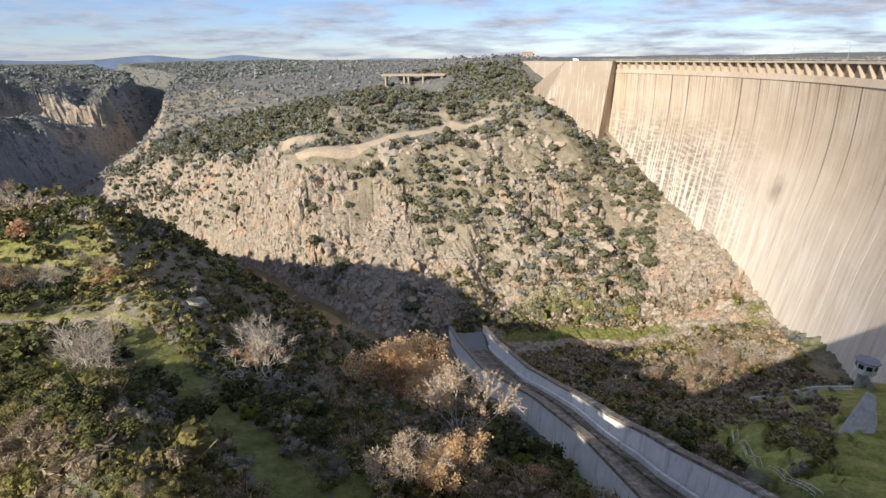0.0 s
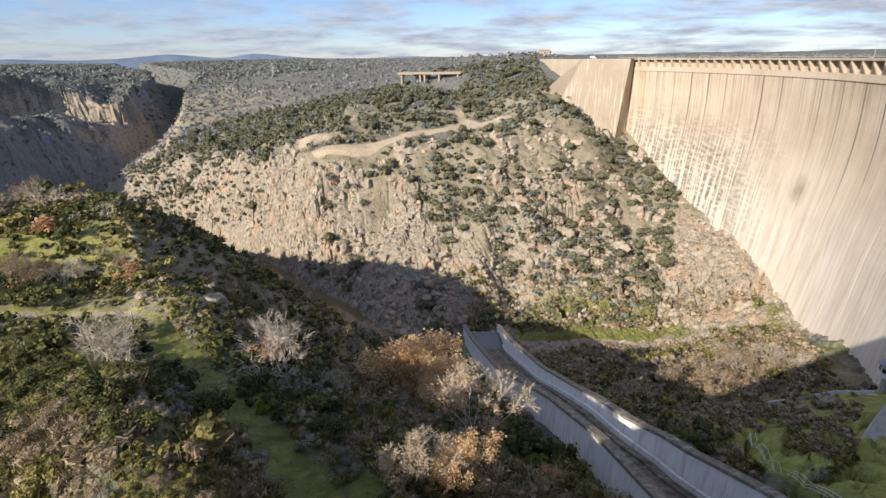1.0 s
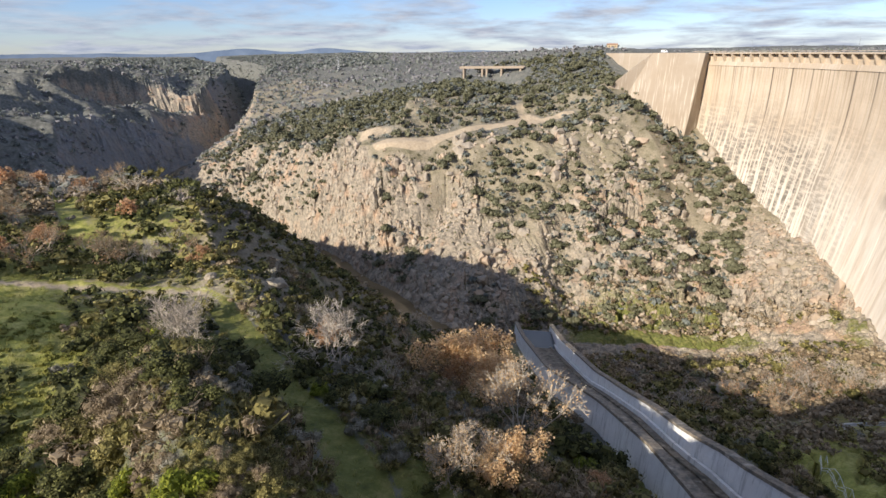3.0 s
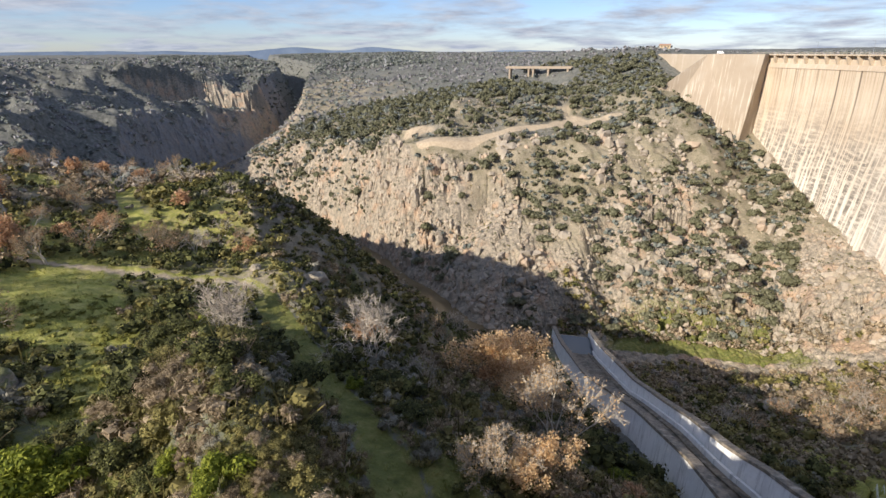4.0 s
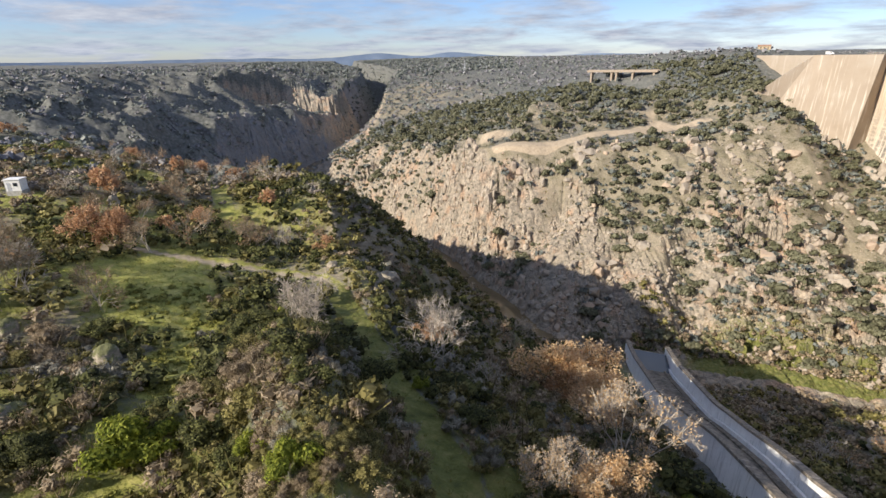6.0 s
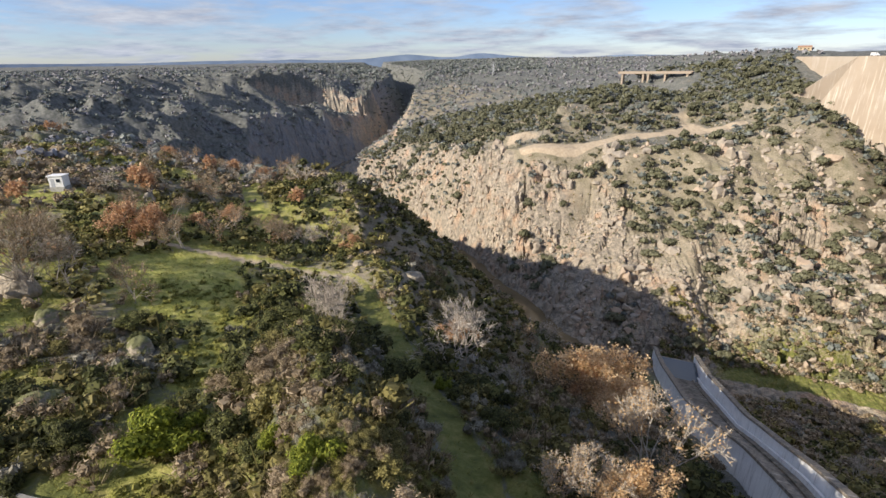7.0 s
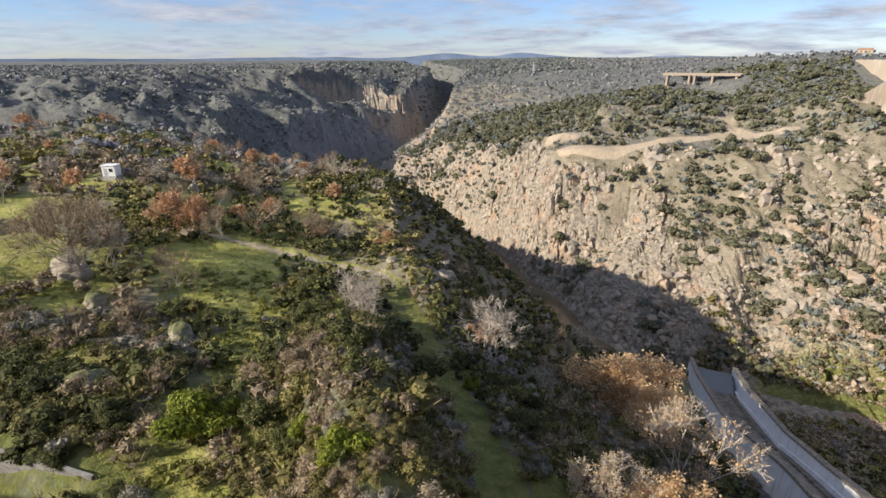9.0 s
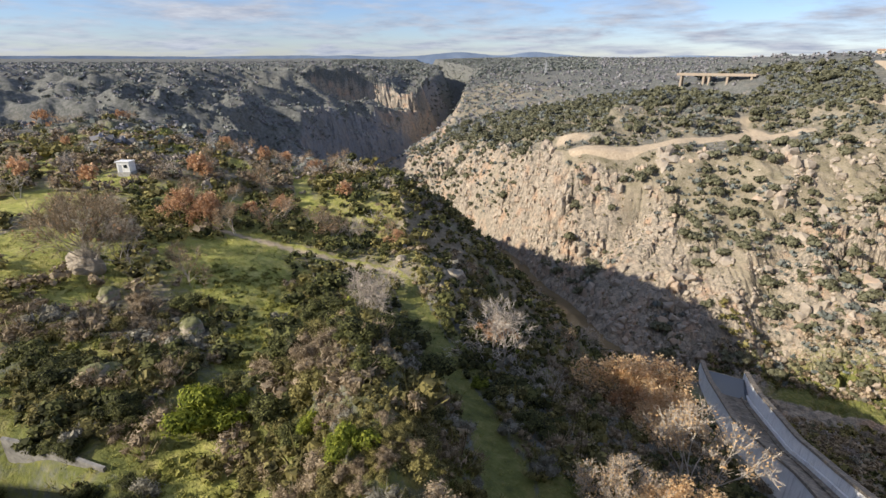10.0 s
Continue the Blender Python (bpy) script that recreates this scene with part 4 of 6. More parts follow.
def tree_meshes(rng, height, stems, bark, twig_mat, leaf_mat=None, leaf_count=0, leaf_size=0.3, depth=3, spread=0.6, twig_count=900, twig_len=0.9):
    out, tips = [], []
    for s in range(stems):
        t = rng.random() * 6.283
        lean = Vector((math.cos(t) * 0.35, math.sin(t) * 0.35, 1)) if stems > 1 else Vector((0.05, 0.03, 1))
        limbs(rng, (math.cos(t) * 0.2 * (stems > 1), math.sin(t) * 0.2 * (stems > 1), -0.5), lean, height * 0.36, height * 0.018 / math.sqrt(stems) + 0.05, depth, out, tips, spread)
    v, f = joined(*out)
    top = max(p[2] for p in v)
    k = height / top
    trunk = mesh("trunk", [(a * k, b * k, c * k) for a, b, c in v], f, bark)
    tip = np.array([(p * k)[:] for p, d in tips]); way = np.array([d[:] for p, d in tips])
    pick = rng.integers(0, len(tip), twig_count)
    c = tip[pick] + rng.normal(size=(twig_count, 3)) * height * 0.012
    d = way[pick] + 0.55 * rng.normal(size=(twig_count, 3)); d /= np.linalg.norm(d, axis=1)[:, None]
    w = np.cross(d, rng.normal(size=(twig_count, 3))); w /= np.linalg.norm(w, axis=1)[:, None]
    w *= 0.022 * (0.6 + rng.random(twig_count))[:, None]
    e = c + d * (twig_len * (0.5 + rng.random(twig_count)))[:, None]
    tw = mesh("branchwork", np.stack([c - w, c + w, e + w * 0.3, e - w * 0.3], 1).reshape(-1, 3), np.arange(twig_count * 4).reshape(-1, 4), twig_mat)
    lf = None
    if leaf_count:
        pick = rng.integers(0, len(tip), leaf_count)
        c = tip[pick] + rng.normal(size=(leaf_count, 3)) * height * 0.05
        u = rng.normal(size=(leaf_count, 3)); u /= np.linalg.norm(u, axis=1)[:, None]
        w = np.cross(u, rng.normal(size=(leaf_count, 3))); w /= np.linalg.norm(w, axis=1)[:, None]
        s = leaf_size * (0.5 + rng.random(leaf_count))[:, None]
        lf = mesh("foliage", np.stack([c - u * s * 0.7, c + w * s * 0.5, c + u * s * 0.7, c - w * s * 0.5], 1).reshape(-1, 3), np.arange(leaf_count * 4).reshape(-1, 4), leaf_mat)
    return trunk, tw, lf


def plant_tree(name, label, meshes, x, y, turn=0.0, size=1.0, group="", sink=0.2):
    ob = thing(name, label, "tree", (x, y, float(height_at([x], [y])[0]) - sink), group)
    ob.rotation_euler.z, ob.scale = turn, (size, size, size)
    for part_name, me in zip(("trunk", "branchwork", "crown"), meshes):
        if me:
            tagged(under(part_name, me, ob), kind="" if part_name == "trunk" else "stuff")
    return ob


rng = np.random.default_rng(7)


def flat_mesh(name, made, mat):
    return mesh(name, made[0], made[1], mat)


# -- shrubs, each kind in a few shapes about two metres across --
def shrub_shapes(kind, n):
    out = []
    for _ in range(n):
        if kind == "evergreen":
            out.append(clump(rng, 2000, lobed(rng, 12, 0.82, 1.6, 0.38), 0.062))
        elif kind == "olive":
            out.append(merge(clump(rng, 1800, lobed(rng, 12, 0.84, 1.35, 0.34), 0.056), twigs(rng, 90, 1.0, 1.4, 0.006)))
        elif kind == "dry":
            out.append(merge(twigs(rng, 220, 1.1, 1.5, 0.006, 0.35), clump(rng, 1700, lobed(rng, 12, 0.85, 1.35, 0.33), 0.032, 3.2, 0.5, 0.6)))
        elif kind == "ashen":
            out.append(merge(twigs(rng, 120, 1.1, 1.4, 0.012, 0.35), clump(rng, 1300, lobed(rng, 10, 0.82, 1.25, 0.38), 0.045, 3.2, 0.4)))
        elif kind == "lime":
            out.append(merge(clump(rng, 2000, lobed(rng, 12, 0.8, 1.35, 0.36), 0.06, 2.4), twigs(rng, 60, 0.95, 1.45, 0.007)))
    return out


SHRUBS = {k: shrub_shapes(k, n) for k, n in (("evergreen", 6), ("olive", 5), ("dry", 6), ("lime", 3), ("ashen", 4))}
LIGHT = {"evergreen": [clump(rng, 190, lobed(rng, 8, 0.75, 1.5, 0.46), 0.125) for _ in range(6)],
         "olive": [merge(clump(rng, 180, lobed(rng, 8, 0.8, 1.2, 0.40), 0.11), twigs(rng, 20, 1.1, 1.5, 0.022)) for _ in range(5)],
         "dry": [merge(twigs(rng, 40, 1.15, 1.6, 0.018, 0.4), clump(rng, 190, lobed(rng, 7, 0.85, 1.35, 0.42), 0.06, 4.5, 0.5, 0.55)) for _ in range(5)],
         "ashen": [clump(rng, 200, lobed(rng, 8, 0.82, 1.25, 0.40), 0.075, 3.0, 0.4) for _ in range(4)],
         "lime": [leaves(rng, 190, lobed(rng, 7, 0.8, 1.35, 0.36), 0.18) for _ in range(3)]}
FAINT = {k: [clump(rng, 52, lobed(rng, 4, 0.7, 1.4, 0.50), 0.20, 1.5, 0.3, 0.62) for _ in range(5)] for k in LIGHT}
SHRUB_MAT = {"evergreen": GREEN, "olive": OLIVE, "dry": TAN, "lime": LIME, "ashen": ASHEN}
SHRUB_LABEL = {"evergreen": "dense dark evergreen bush on the slope", "olive": "low olive-green scrub bush in rough grass",
               "dry": "dry leafless tan bush of thin twigs", "lime": "bright yellow-green broom bush", "ashen": "ash-grey shrub with small dry leaves"}
SHRUB_ME = {k: [flat_mesh("bush", m, SHRUB_MAT[k]) for m in v] for k, v in SHRUBS.items()}


def spread_places(count, r0, r1, a0, a1, power=1.0):
    """Chance places in a sector; power under 1 thickens the near part."""
    t = rng.random(count)
    r = (r0 ** (2 * power) + t * (r1 ** (2 * power) - r0 ** (2 * power))) ** (1 / (2 * power))
    a = np.radians(a0 + (a1 - a0) * rng.random(count))
    return r * np.sin(a), r * np.cos(a)


def thinned(x, y, gap):
    """Drops places that crowd each other; gap: the least distance, for each place."""
    grid, keep, cell = {}, np.zeros(len(x), bool), 4.0
    for i in range(len(x)):
        cx, cy = int(x[i] // cell), int(y[i] // cell)
        reach = int(gap[i] // cell) + 1
        ok = True
        for a in range(cx - reach, cx + reach + 1):
            for b in range(cy - reach, cy + reach + 1):
                for j in grid.get((a, b), ()):
                    if (x[i] - x[j]) ** 2 + (y[i] - y[j]) ** 2 < gap[i] ** 2:
                        ok = False
                        break
                if not ok:
                    break
            if not ok:
                break
        if ok:
            keep[i] = True
            grid.setdefault((cx, cy), []).append(i)
    return keep


def stuff(name, label, category, shapes, x, y, z, size, mat, tall=None, face=None):
    """Many plants or stones in one object."""
    vs, fs, n = [], [], 0
    turn = rng.random(len(x)) * 6.283 if face is None else face
    pick = rng.integers(0, len(shapes), len(x))
    for i in range(len(x)):
        v, f = shapes[pick[i]]
        c, s = math.cos(turn[i]), math.sin(turn[i])
        k = size[i]
        h = k * (tall[i] if tall is not None else 1.0)
        w = np.column_stack([(v[:, 0] * c - v[:, 1] * s) * k + x[i], (v[:, 0] * s + v[:, 1] * c) * k + y[i], v[:, 2] * h + z[i]])
        vs.append(w), fs.append(f + n)
        n += len(v)
    ob = new(name, mesh(name, np.vstack(vs), np.vstack(fs), mat))
    return tagged(ob, label, category, kind="stuff")


# -- our bank: scrub --
def chute_clear(x, y):
    off = x - (27.0 - 0.1405 * y)
    return ~((off > -4.5) & (off < 19) & (y < 178))


RAIL_WAY = np.array([(43.6, 45.0), (45.2, 50.0), (45.6, 53.5), (46.2, 57.5), (47.4, 62.0), (49.2, 67.0), (51.4, 72.4)])     # the stepped footway beside the chute


def near_scrub():
    x, y = spread_places(30000, 21, 285, -76, 48, 0.62)
    z, rock, grass, sand, water, far = land(x, y)
    path, _, _ = along(TRACK_L, x, y)
    r = np.hypot(x, y)
    size = (0.85 + 1.75 * rng.random(len(x)) ** 1.4) * (1 + 0.2 * smooth(40, 140, r) + 0.35 * smooth(130, 200, r))
    ok = (~far | (water < 34) & (x > 8)) & (water > 1) & ((x > -6) | (water > 3) & (r < 240)) & (np.hypot(x - DAM_C[0], y - DAM_C[1]) < DAM_R - 16) & (path > 1.5 + size * 0.75) & chute_clear(x, y) & (sand < 0.2)
    _, sl, _ = along(RIM_L, x, y)
    open_ = (fbm(x, y, 21, 3, 91) > 0.14 - 0.14 * smooth(80, 120, r)) & (sl < 0)
    bank, _, _ = along(MOUND, x, y)
    open_ &= bank > 9
    turn = np.degrees(np.arctan2(x, y))
    open_ &= ~((r > 98) & (r < 170) & (turn > -52) & (turn < -30))
    ok &= cleared(x, y) < 0.4
    steps, _, _ = along(RAIL_WAY, x, y)
    ok &= steps > 2.6 + size
    lawn = (x > 48) & (y < 105) & (y > 63) & (fbm(x, y, 22, 3, 93) > -0.15)
    ok &= ~(open_ & (rng.random(len(x)) < 0.9)) & ~(lawn & (rng.random(len(x)) < 0.93))
    keep = np.where(ok)[0]
    x, y, z, r, size, sl = x[keep], y[keep], z[keep], r[keep], size[keep], sl[keep]
    k2 = thinned(x, y, size * (1.12 - 0.22 * smooth(70, 50, r)))
    x, y, z, r, size, sl = x[k2], y[k2], z[k2], r[k2], size[k2], sl[k2]
    lean = fbm(x, y, 28, 3, 95) + 0.25 * smooth(-20, 10, x) * smooth(100, 140, r) - 0.55 * smooth(18, 32, x) - 0.25 * smooth(25, 45, x) * smooth(105, 125, y) - 0.30 * smooth(58, 82, r) * (sl < 0) - 0.10 * smooth(11, 4, along(MOUND, x, y)[0]) + 0.08 + 0.02 * (sl > 0) + 0.45 * smooth(90, 104, r) * smooth(10, -20, x) * smooth(-135, -110, x) + 0.9 * (rng.random(len(x)) - 0.5)
    kind = np.where(lean > 0.22, 0, np.where(lean > -0.26, 1, 2))
    kind[rng.random(len(x)) < 0.09 - 0.075 * smooth(80, 100, r)] = 4
    kind[(rng.random(len(x)) < 0.012) & (r < 100)] = 3
    names = ("evergreen", "olive", "dry", "lime", "ashen")
    order = np.argsort(r)
    single = np.zeros(len(x), bool)
    for q in range(5):
        mine = order[kind[order] == q][:(62, 58, 48, 8, 24)[q]]
        single[mine] = True
        for i in mine:
            ob = new("bush", SHRUB_ME[names[q]][rng.integers(0, len(SHRUB_ME[names[q]]))])
            ob.location = (x[i], y[i], z[i] - 0.15)
            ob.rotation_euler.z = rng.random() * 6.283
            ob.scale = (size[i], size[i], size[i] * (0.75 + 0.5 * rng.random()))
            tagged(ob, SHRUB_LABEL[names[q]], "bush", "scrub on the near bank")
        rest = (kind == q) & ~single
        if rest.any():
            mid, back = rest & (r < 88), rest & (r >= 88)
            label = SHRUB_LABEL[names[q]].replace("bush", "bushes")
            if mid.any():
                stuff("scrub", label, "bushes", LIGHT[names[q]], x[mid], y[mid], z[mid] - 0.15, size[mid] * 1.08, SHRUB_MAT[names[q]])
            if back.any():
                stuff("scrub", label.replace("on the slope", "further down the slope"), "bushes", FAINT[names[q]], x[back], y[back], z[back] - 0.15, size[back] * 1.1, SHRUB_MAT[names[q]])
    return len(x)


# -- the far bank: holm oaks and scrub --
def oak_shapes(n, count, leaf):
    return [leaves(rng, count, lobed(rng, 6, 0.7, 1.25, 0.5), leaf, 1.4, 0.25) for _ in range(n)]


def far_oaks():
    big = [clump(rng, 300, lobed(rng, 7, 0.68, 1.2, 0.46), 0.22, 1.4, 0.25, 0.78) for _ in range(7)]
    x, y = spread_places(30000, 205, 640, -34, 24, 1.0)
    z, rock, grass, sand, water, far = land(x, y)
    _, s2, _ = along(RIM_R, x, y)
    thick = fbm(x, y, 42, 3, 101) + 0.55 * fbm(x, y, 15, 2, 103)
    bench, _, _ = along(TRACK_R, x, y)
    chance = np.where(s2 > 0, 0.34 + 0.9 * thick, 0.60 + 1.7 * thick + 0.45 * smooth(32, 12, DAM_R - np.hypot(x - DAM_C[0], y - DAM_C[1])) + 0.2 * smooth(90, 130, x) + 0.10 * smooth(10, -40, x))
    dam_side = np.hypot(x - DAM_C[0], y - DAM_C[1]) < DAM_R - 6
    ok = far & (water > 5) & (sand < 0.25) & (bench > 8) & dam_side & (rng.random(len(x)) < chance)
    ok &= np.hypot((x + 32) / 46, (y - 590) / 44) > 1
    ok |= (np.hypot((x + 32) / 46, (y - 590) / 44) > 1) & far & (s2 > 0) & (np.hypot(x, y) > 480) & (rng.random(len(x)) < 0.62) & (x < 90)
    k = np.where(ok)[0]
    x, y, z = x[k], y[k], z[k]
    size = 1.4 + 4.1 * rng.random(len(x)) ** 1.4
    k = thinned(x, y, size * 1.1)
    x, y, z, size = x[k], y[k], z[k], size[k]
    order = np.argsort(-size + np.hypot(x, y) / 300)
    first = np.zeros(len(x), bool)
    first[order[:300]] = True
    mes = [flat_mesh("crown", m, OAK) for m in big]
    tr = mesh("trunk", *tube([(0, 0, -0.6), (0.05, 0, 0.3), (0.0, 0.08, 0.9)], [0.14, 0.10, 0.05], 5), DARK_BARK)
    for i in np.where(first)[0]:
        ob = thing("holm_oak", "round dark green holm oak on the rocky slope", "tree", (x[i], y[i], z[i] - 0.2), "holm oaks on the far bank")
        ob.rotation_euler.z, ob.scale = rng.random() * 6.283, (size[i], size[i], size[i] * (0.8 + 0.4 * rng.random()))
        under("crown", mes[rng.integers(0, len(mes))], ob), under("trunk", tr, ob)
    rest = ~first
    small = oak_shapes(7, 36, 0.54)
    pale = rest & (rng.random(len(x)) < 0.45)
    rest &= ~pale
    stuff("oak_scrub", "dark green holm oak scrub on the far slopes", "bushes", small, x[rest], y[rest], z[rest] - 0.2, size[rest], OAK)
    stuff("oak_scrub", "grey-green oak scrub on the far slopes", "bushes", small, x[pale], y[pale], z[pale] - 0.2, size[pale] * 0.85, SAGE)
    # low heath between the oaks
    x, y = spread_places(20000, 205, 520, -34, 34, 1.0)
    z, rock, grass, sand, water, far = land(x, y)
    ok = far & (sand < 0.2) & (water > 4) & (np.hypot(x - DAM_C[0], y - DAM_C[1]) < DAM_R - 6) & (rng.random(len(x)) < 0.55 + 0.8 * fbm(x, y, 26, 3, 105))
    for mat, part_, label in ((OAK, 0, "small dark heath bushes on the far slope"), (OLIVE, 1, "small olive heath bushes on the far slope")):
        k = ok & ((np.arange(len(x)) % 3 == 0) == bool(part_))
        stuff("heath", label, "bushes", oak_shapes(5, 11, 0.7), x[k], y[k], z[k] - 0.1, 0.35 + 0.75 * rng.random(k.sum()) ** 2, mat)
    return len(x)


# -- the plateaus: bushes to the horizon --
def plateau_scrub():
    total = 0
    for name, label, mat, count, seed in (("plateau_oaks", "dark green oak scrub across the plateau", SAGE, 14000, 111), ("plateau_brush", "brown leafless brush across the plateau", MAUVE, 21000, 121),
                                          ("plateau_broom", "olive-green scrub across the plateau", OLIVE, 9000, 131)):
        x, y = spread_places(count, 165, 2600, -80, 46, 0.40)
        z, rock, grass, sand, water, far = land(x, y)
        r = np.hypot(x, y)
        thick = fbm(x, y, 130, 3, seed)
        ok = (~far | (r > 600)) & (water > 8) & (rng.random(len(x)) < 0.62 + 0.9 * thick) & ((x < 120) | (r > 800)) & ((rock < 0.75) | (r > 1000))
        x, y, z, r = x[ok], y[ok], z[ok], r[ok]
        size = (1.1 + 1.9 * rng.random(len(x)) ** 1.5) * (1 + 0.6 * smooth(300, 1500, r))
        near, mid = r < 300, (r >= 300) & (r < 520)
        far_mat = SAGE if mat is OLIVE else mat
        # near plants keep their plain colours, the rest carry the haze tint
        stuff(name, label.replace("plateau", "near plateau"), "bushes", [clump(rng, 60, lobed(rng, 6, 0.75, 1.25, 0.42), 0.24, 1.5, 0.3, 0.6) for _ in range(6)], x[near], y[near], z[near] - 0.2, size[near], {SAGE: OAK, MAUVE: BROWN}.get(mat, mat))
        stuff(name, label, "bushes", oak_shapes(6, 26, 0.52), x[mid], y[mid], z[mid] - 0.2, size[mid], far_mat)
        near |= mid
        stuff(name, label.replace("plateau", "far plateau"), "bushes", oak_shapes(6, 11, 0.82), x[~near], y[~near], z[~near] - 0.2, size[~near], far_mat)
        total += len(x)
    # the slopes that close the view at the gorge's mouth
    x, y = spread_places(7000, 1050, 3300, -42, -14, 0.7)
    z, rock, grass, sand, water, far = land(x, y)
    ok = water > 10
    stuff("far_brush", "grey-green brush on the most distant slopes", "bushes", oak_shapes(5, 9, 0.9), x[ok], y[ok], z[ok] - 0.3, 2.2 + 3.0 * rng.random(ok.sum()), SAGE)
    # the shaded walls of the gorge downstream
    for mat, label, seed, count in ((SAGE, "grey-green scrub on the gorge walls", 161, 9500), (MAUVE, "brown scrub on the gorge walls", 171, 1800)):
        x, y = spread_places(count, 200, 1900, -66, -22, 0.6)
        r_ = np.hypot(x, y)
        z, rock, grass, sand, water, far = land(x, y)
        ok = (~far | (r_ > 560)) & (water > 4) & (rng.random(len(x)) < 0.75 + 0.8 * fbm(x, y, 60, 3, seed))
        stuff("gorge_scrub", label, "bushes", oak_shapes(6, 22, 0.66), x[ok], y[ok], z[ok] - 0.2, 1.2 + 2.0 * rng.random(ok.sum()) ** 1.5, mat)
    return total


# -- granite blocks --
def hull_shapes(n):
    """Jointed blocks: boxes with broken corners, some long, some slabs."""
    out = []
    for q in range(n):
        bm = bmesh.new()
        dims = ((1.0, 0.85, 0.8), (0.75, 0.65, 1.15), (1.25, 0.75, 0.65), (0.95, 0.95, 0.7))[q % 4]
        for k in range(19):
            d = rng.normal(size=3)
            d /= (np.abs(d) ** 3.2).sum() ** (1 / 3.2)          # between a ball and a box
            d *= 0.82 + 0.18 * rng.random()
            bm.verts.new((d[0] * dims[0], d[1] * dims[1], d[2] * dims[2]))
        res = bmesh.ops.convex_hull(bm, input=bm.verts[:])
        loose = [g for g in res["geom_interior"] if isinstance(g, bmesh.types.BMVert)]
        bmesh.ops.delete(bm, geom=loose, context="VERTS")
        bmesh.ops.triangulate(bm, faces=bm.faces[:])
        bm.verts.index_update()
        out.append((np.array([v.co[:] for v in bm.verts]), np.array([[v.index for v in f.verts] for f in bm.faces])))
        bm.free()
    return out


GRANITE = rock_material("granite", 0.5)
MOSSY = rock_material("mossy_granite", 1.0, 0.8)


def boulders():
    shapes = hull_shapes(16)
    # tors: knots of jointed blocks that share one set of joints
    cx, cy = spread_places(4200, 205, 470, -30, 34, 1.0)
    z, rock, grass, sand, water, far = land(cx, cy)
    inside = np.hypot(cx - DAM_C[0], cy - DAM_C[1]) < DAM_R - 7
    _, s2, _ = along(RIM_R, cx, cy)
    bench, _, _ = along(TRACK_R, cx, cy)
    cliff = smooth(-45, -75, cx) * (s2 < 0)
    low = (water < 34) & (cx < 6)
    want = 0.30 + 0.8 * fbm(cx, cy, 36, 3, 141) + 0.35 * (rock - 0.6) - 0.1 * cliff - 0.7 * (s2 > 0) + 0.9 * low + 0.25 * np.exp(-((cx - 60) / 34) ** 2 - ((cy - 350) / 50) ** 2)
    ok = far & inside & (sand < 0.1) & (bench > 12) & (water > 0.5) & (rng.random(len(cx)) < want)
    cx, cy, low = cx[ok], cy[ok], low[ok]
    scale = np.where(low, 1.4 + 2.2 * rng.random(len(cx)) ** 1.4, 1.0 + 4.4 * rng.random(len(cx)) ** 1.9)
    k = thinned(cx, cy, scale * 1.9)
    px, py, ps, pt = [], [], [], []
    for x0, y0, s0 in zip(cx[k], cy[k], scale[k]):
        n = 3 + int(rng.random() * 5)
        turn = 0.5 + 0.25 * rng.normal()
        for q in range(n):
            d, t = s0 * 1.5 * math.sqrt(rng.random()), rng.random() * 6.283
            px.append(x0 + d * math.cos(t)), py.append(y0 + d * math.sin(t))
            ps.append(s0 * (0.45 + 0.65 * rng.random())), pt.append(turn + (1.571 if rng.random() < 0.4 else 0))
    # loose stones between them
    x, y = spread_places(8500, 205, 470, -30, 34, 1.0)
    _, rock, grass, sand, water, far = land(x, y)
    ok = far & (sand < 0.1) & (np.hypot(x - DAM_C[0], y - DAM_C[1]) < DAM_R - 6) & (water > 0.5) & (rng.random(len(x)) < 0.35 + 0.7 * fbm(x, y, 30, 3, 143))
    x, y = np.concatenate([px, x[ok]]), np.concatenate([py, y[ok]])
    size = np.concatenate([ps, 0.35 + 0.7 * rng.random(ok.sum()) ** 2])
    face = np.concatenate([pt, 6.283 * rng.random(ok.sum())])
    z, rock, grass, sand, water, far = land(x, y)
    good = (np.hypot(x - DAM_C[0], y - DAM_C[1]) < DAM_R - 5) & (sand < 0.3)
    x, y, z, size, face = x[good], y[good], z[good], size[good], face[good]
    first = np.zeros(len(x), bool)
    first[np.argsort(-size)[:300]] = True
    mes = [mesh("boulder", v, f, GRANITE) for v, f in shapes]
    for i in np.where(first)[0]:
        ob = new("boulder", mes[rng.integers(0, len(mes))])
        ob.location, ob.rotation_euler = (x[i], y[i], z[i] + 0.15 * size[i]), (rng.normal() * 0.16, rng.normal() * 0.16, face[i])
        ob.scale = (size[i], size[i], size[i] * (0.9 + 0.5 * rng.random() + 0.8 * (x[i] < -50)))
        tagged(ob, "angular pale granite boulder on the slope", "boulder", "granite boulders on the far bank")
    rest = ~first
    stuff("granite_blocks", "broken pale granite blocks on the far slope", "rocks", shapes, x[rest], y[rest], z[rest], size[rest], GRANITE, 0.8 + 0.6 * rng.random(rest.sum()) + 0.9 * (x[rest] < -50), face[rest])
    return len(x)


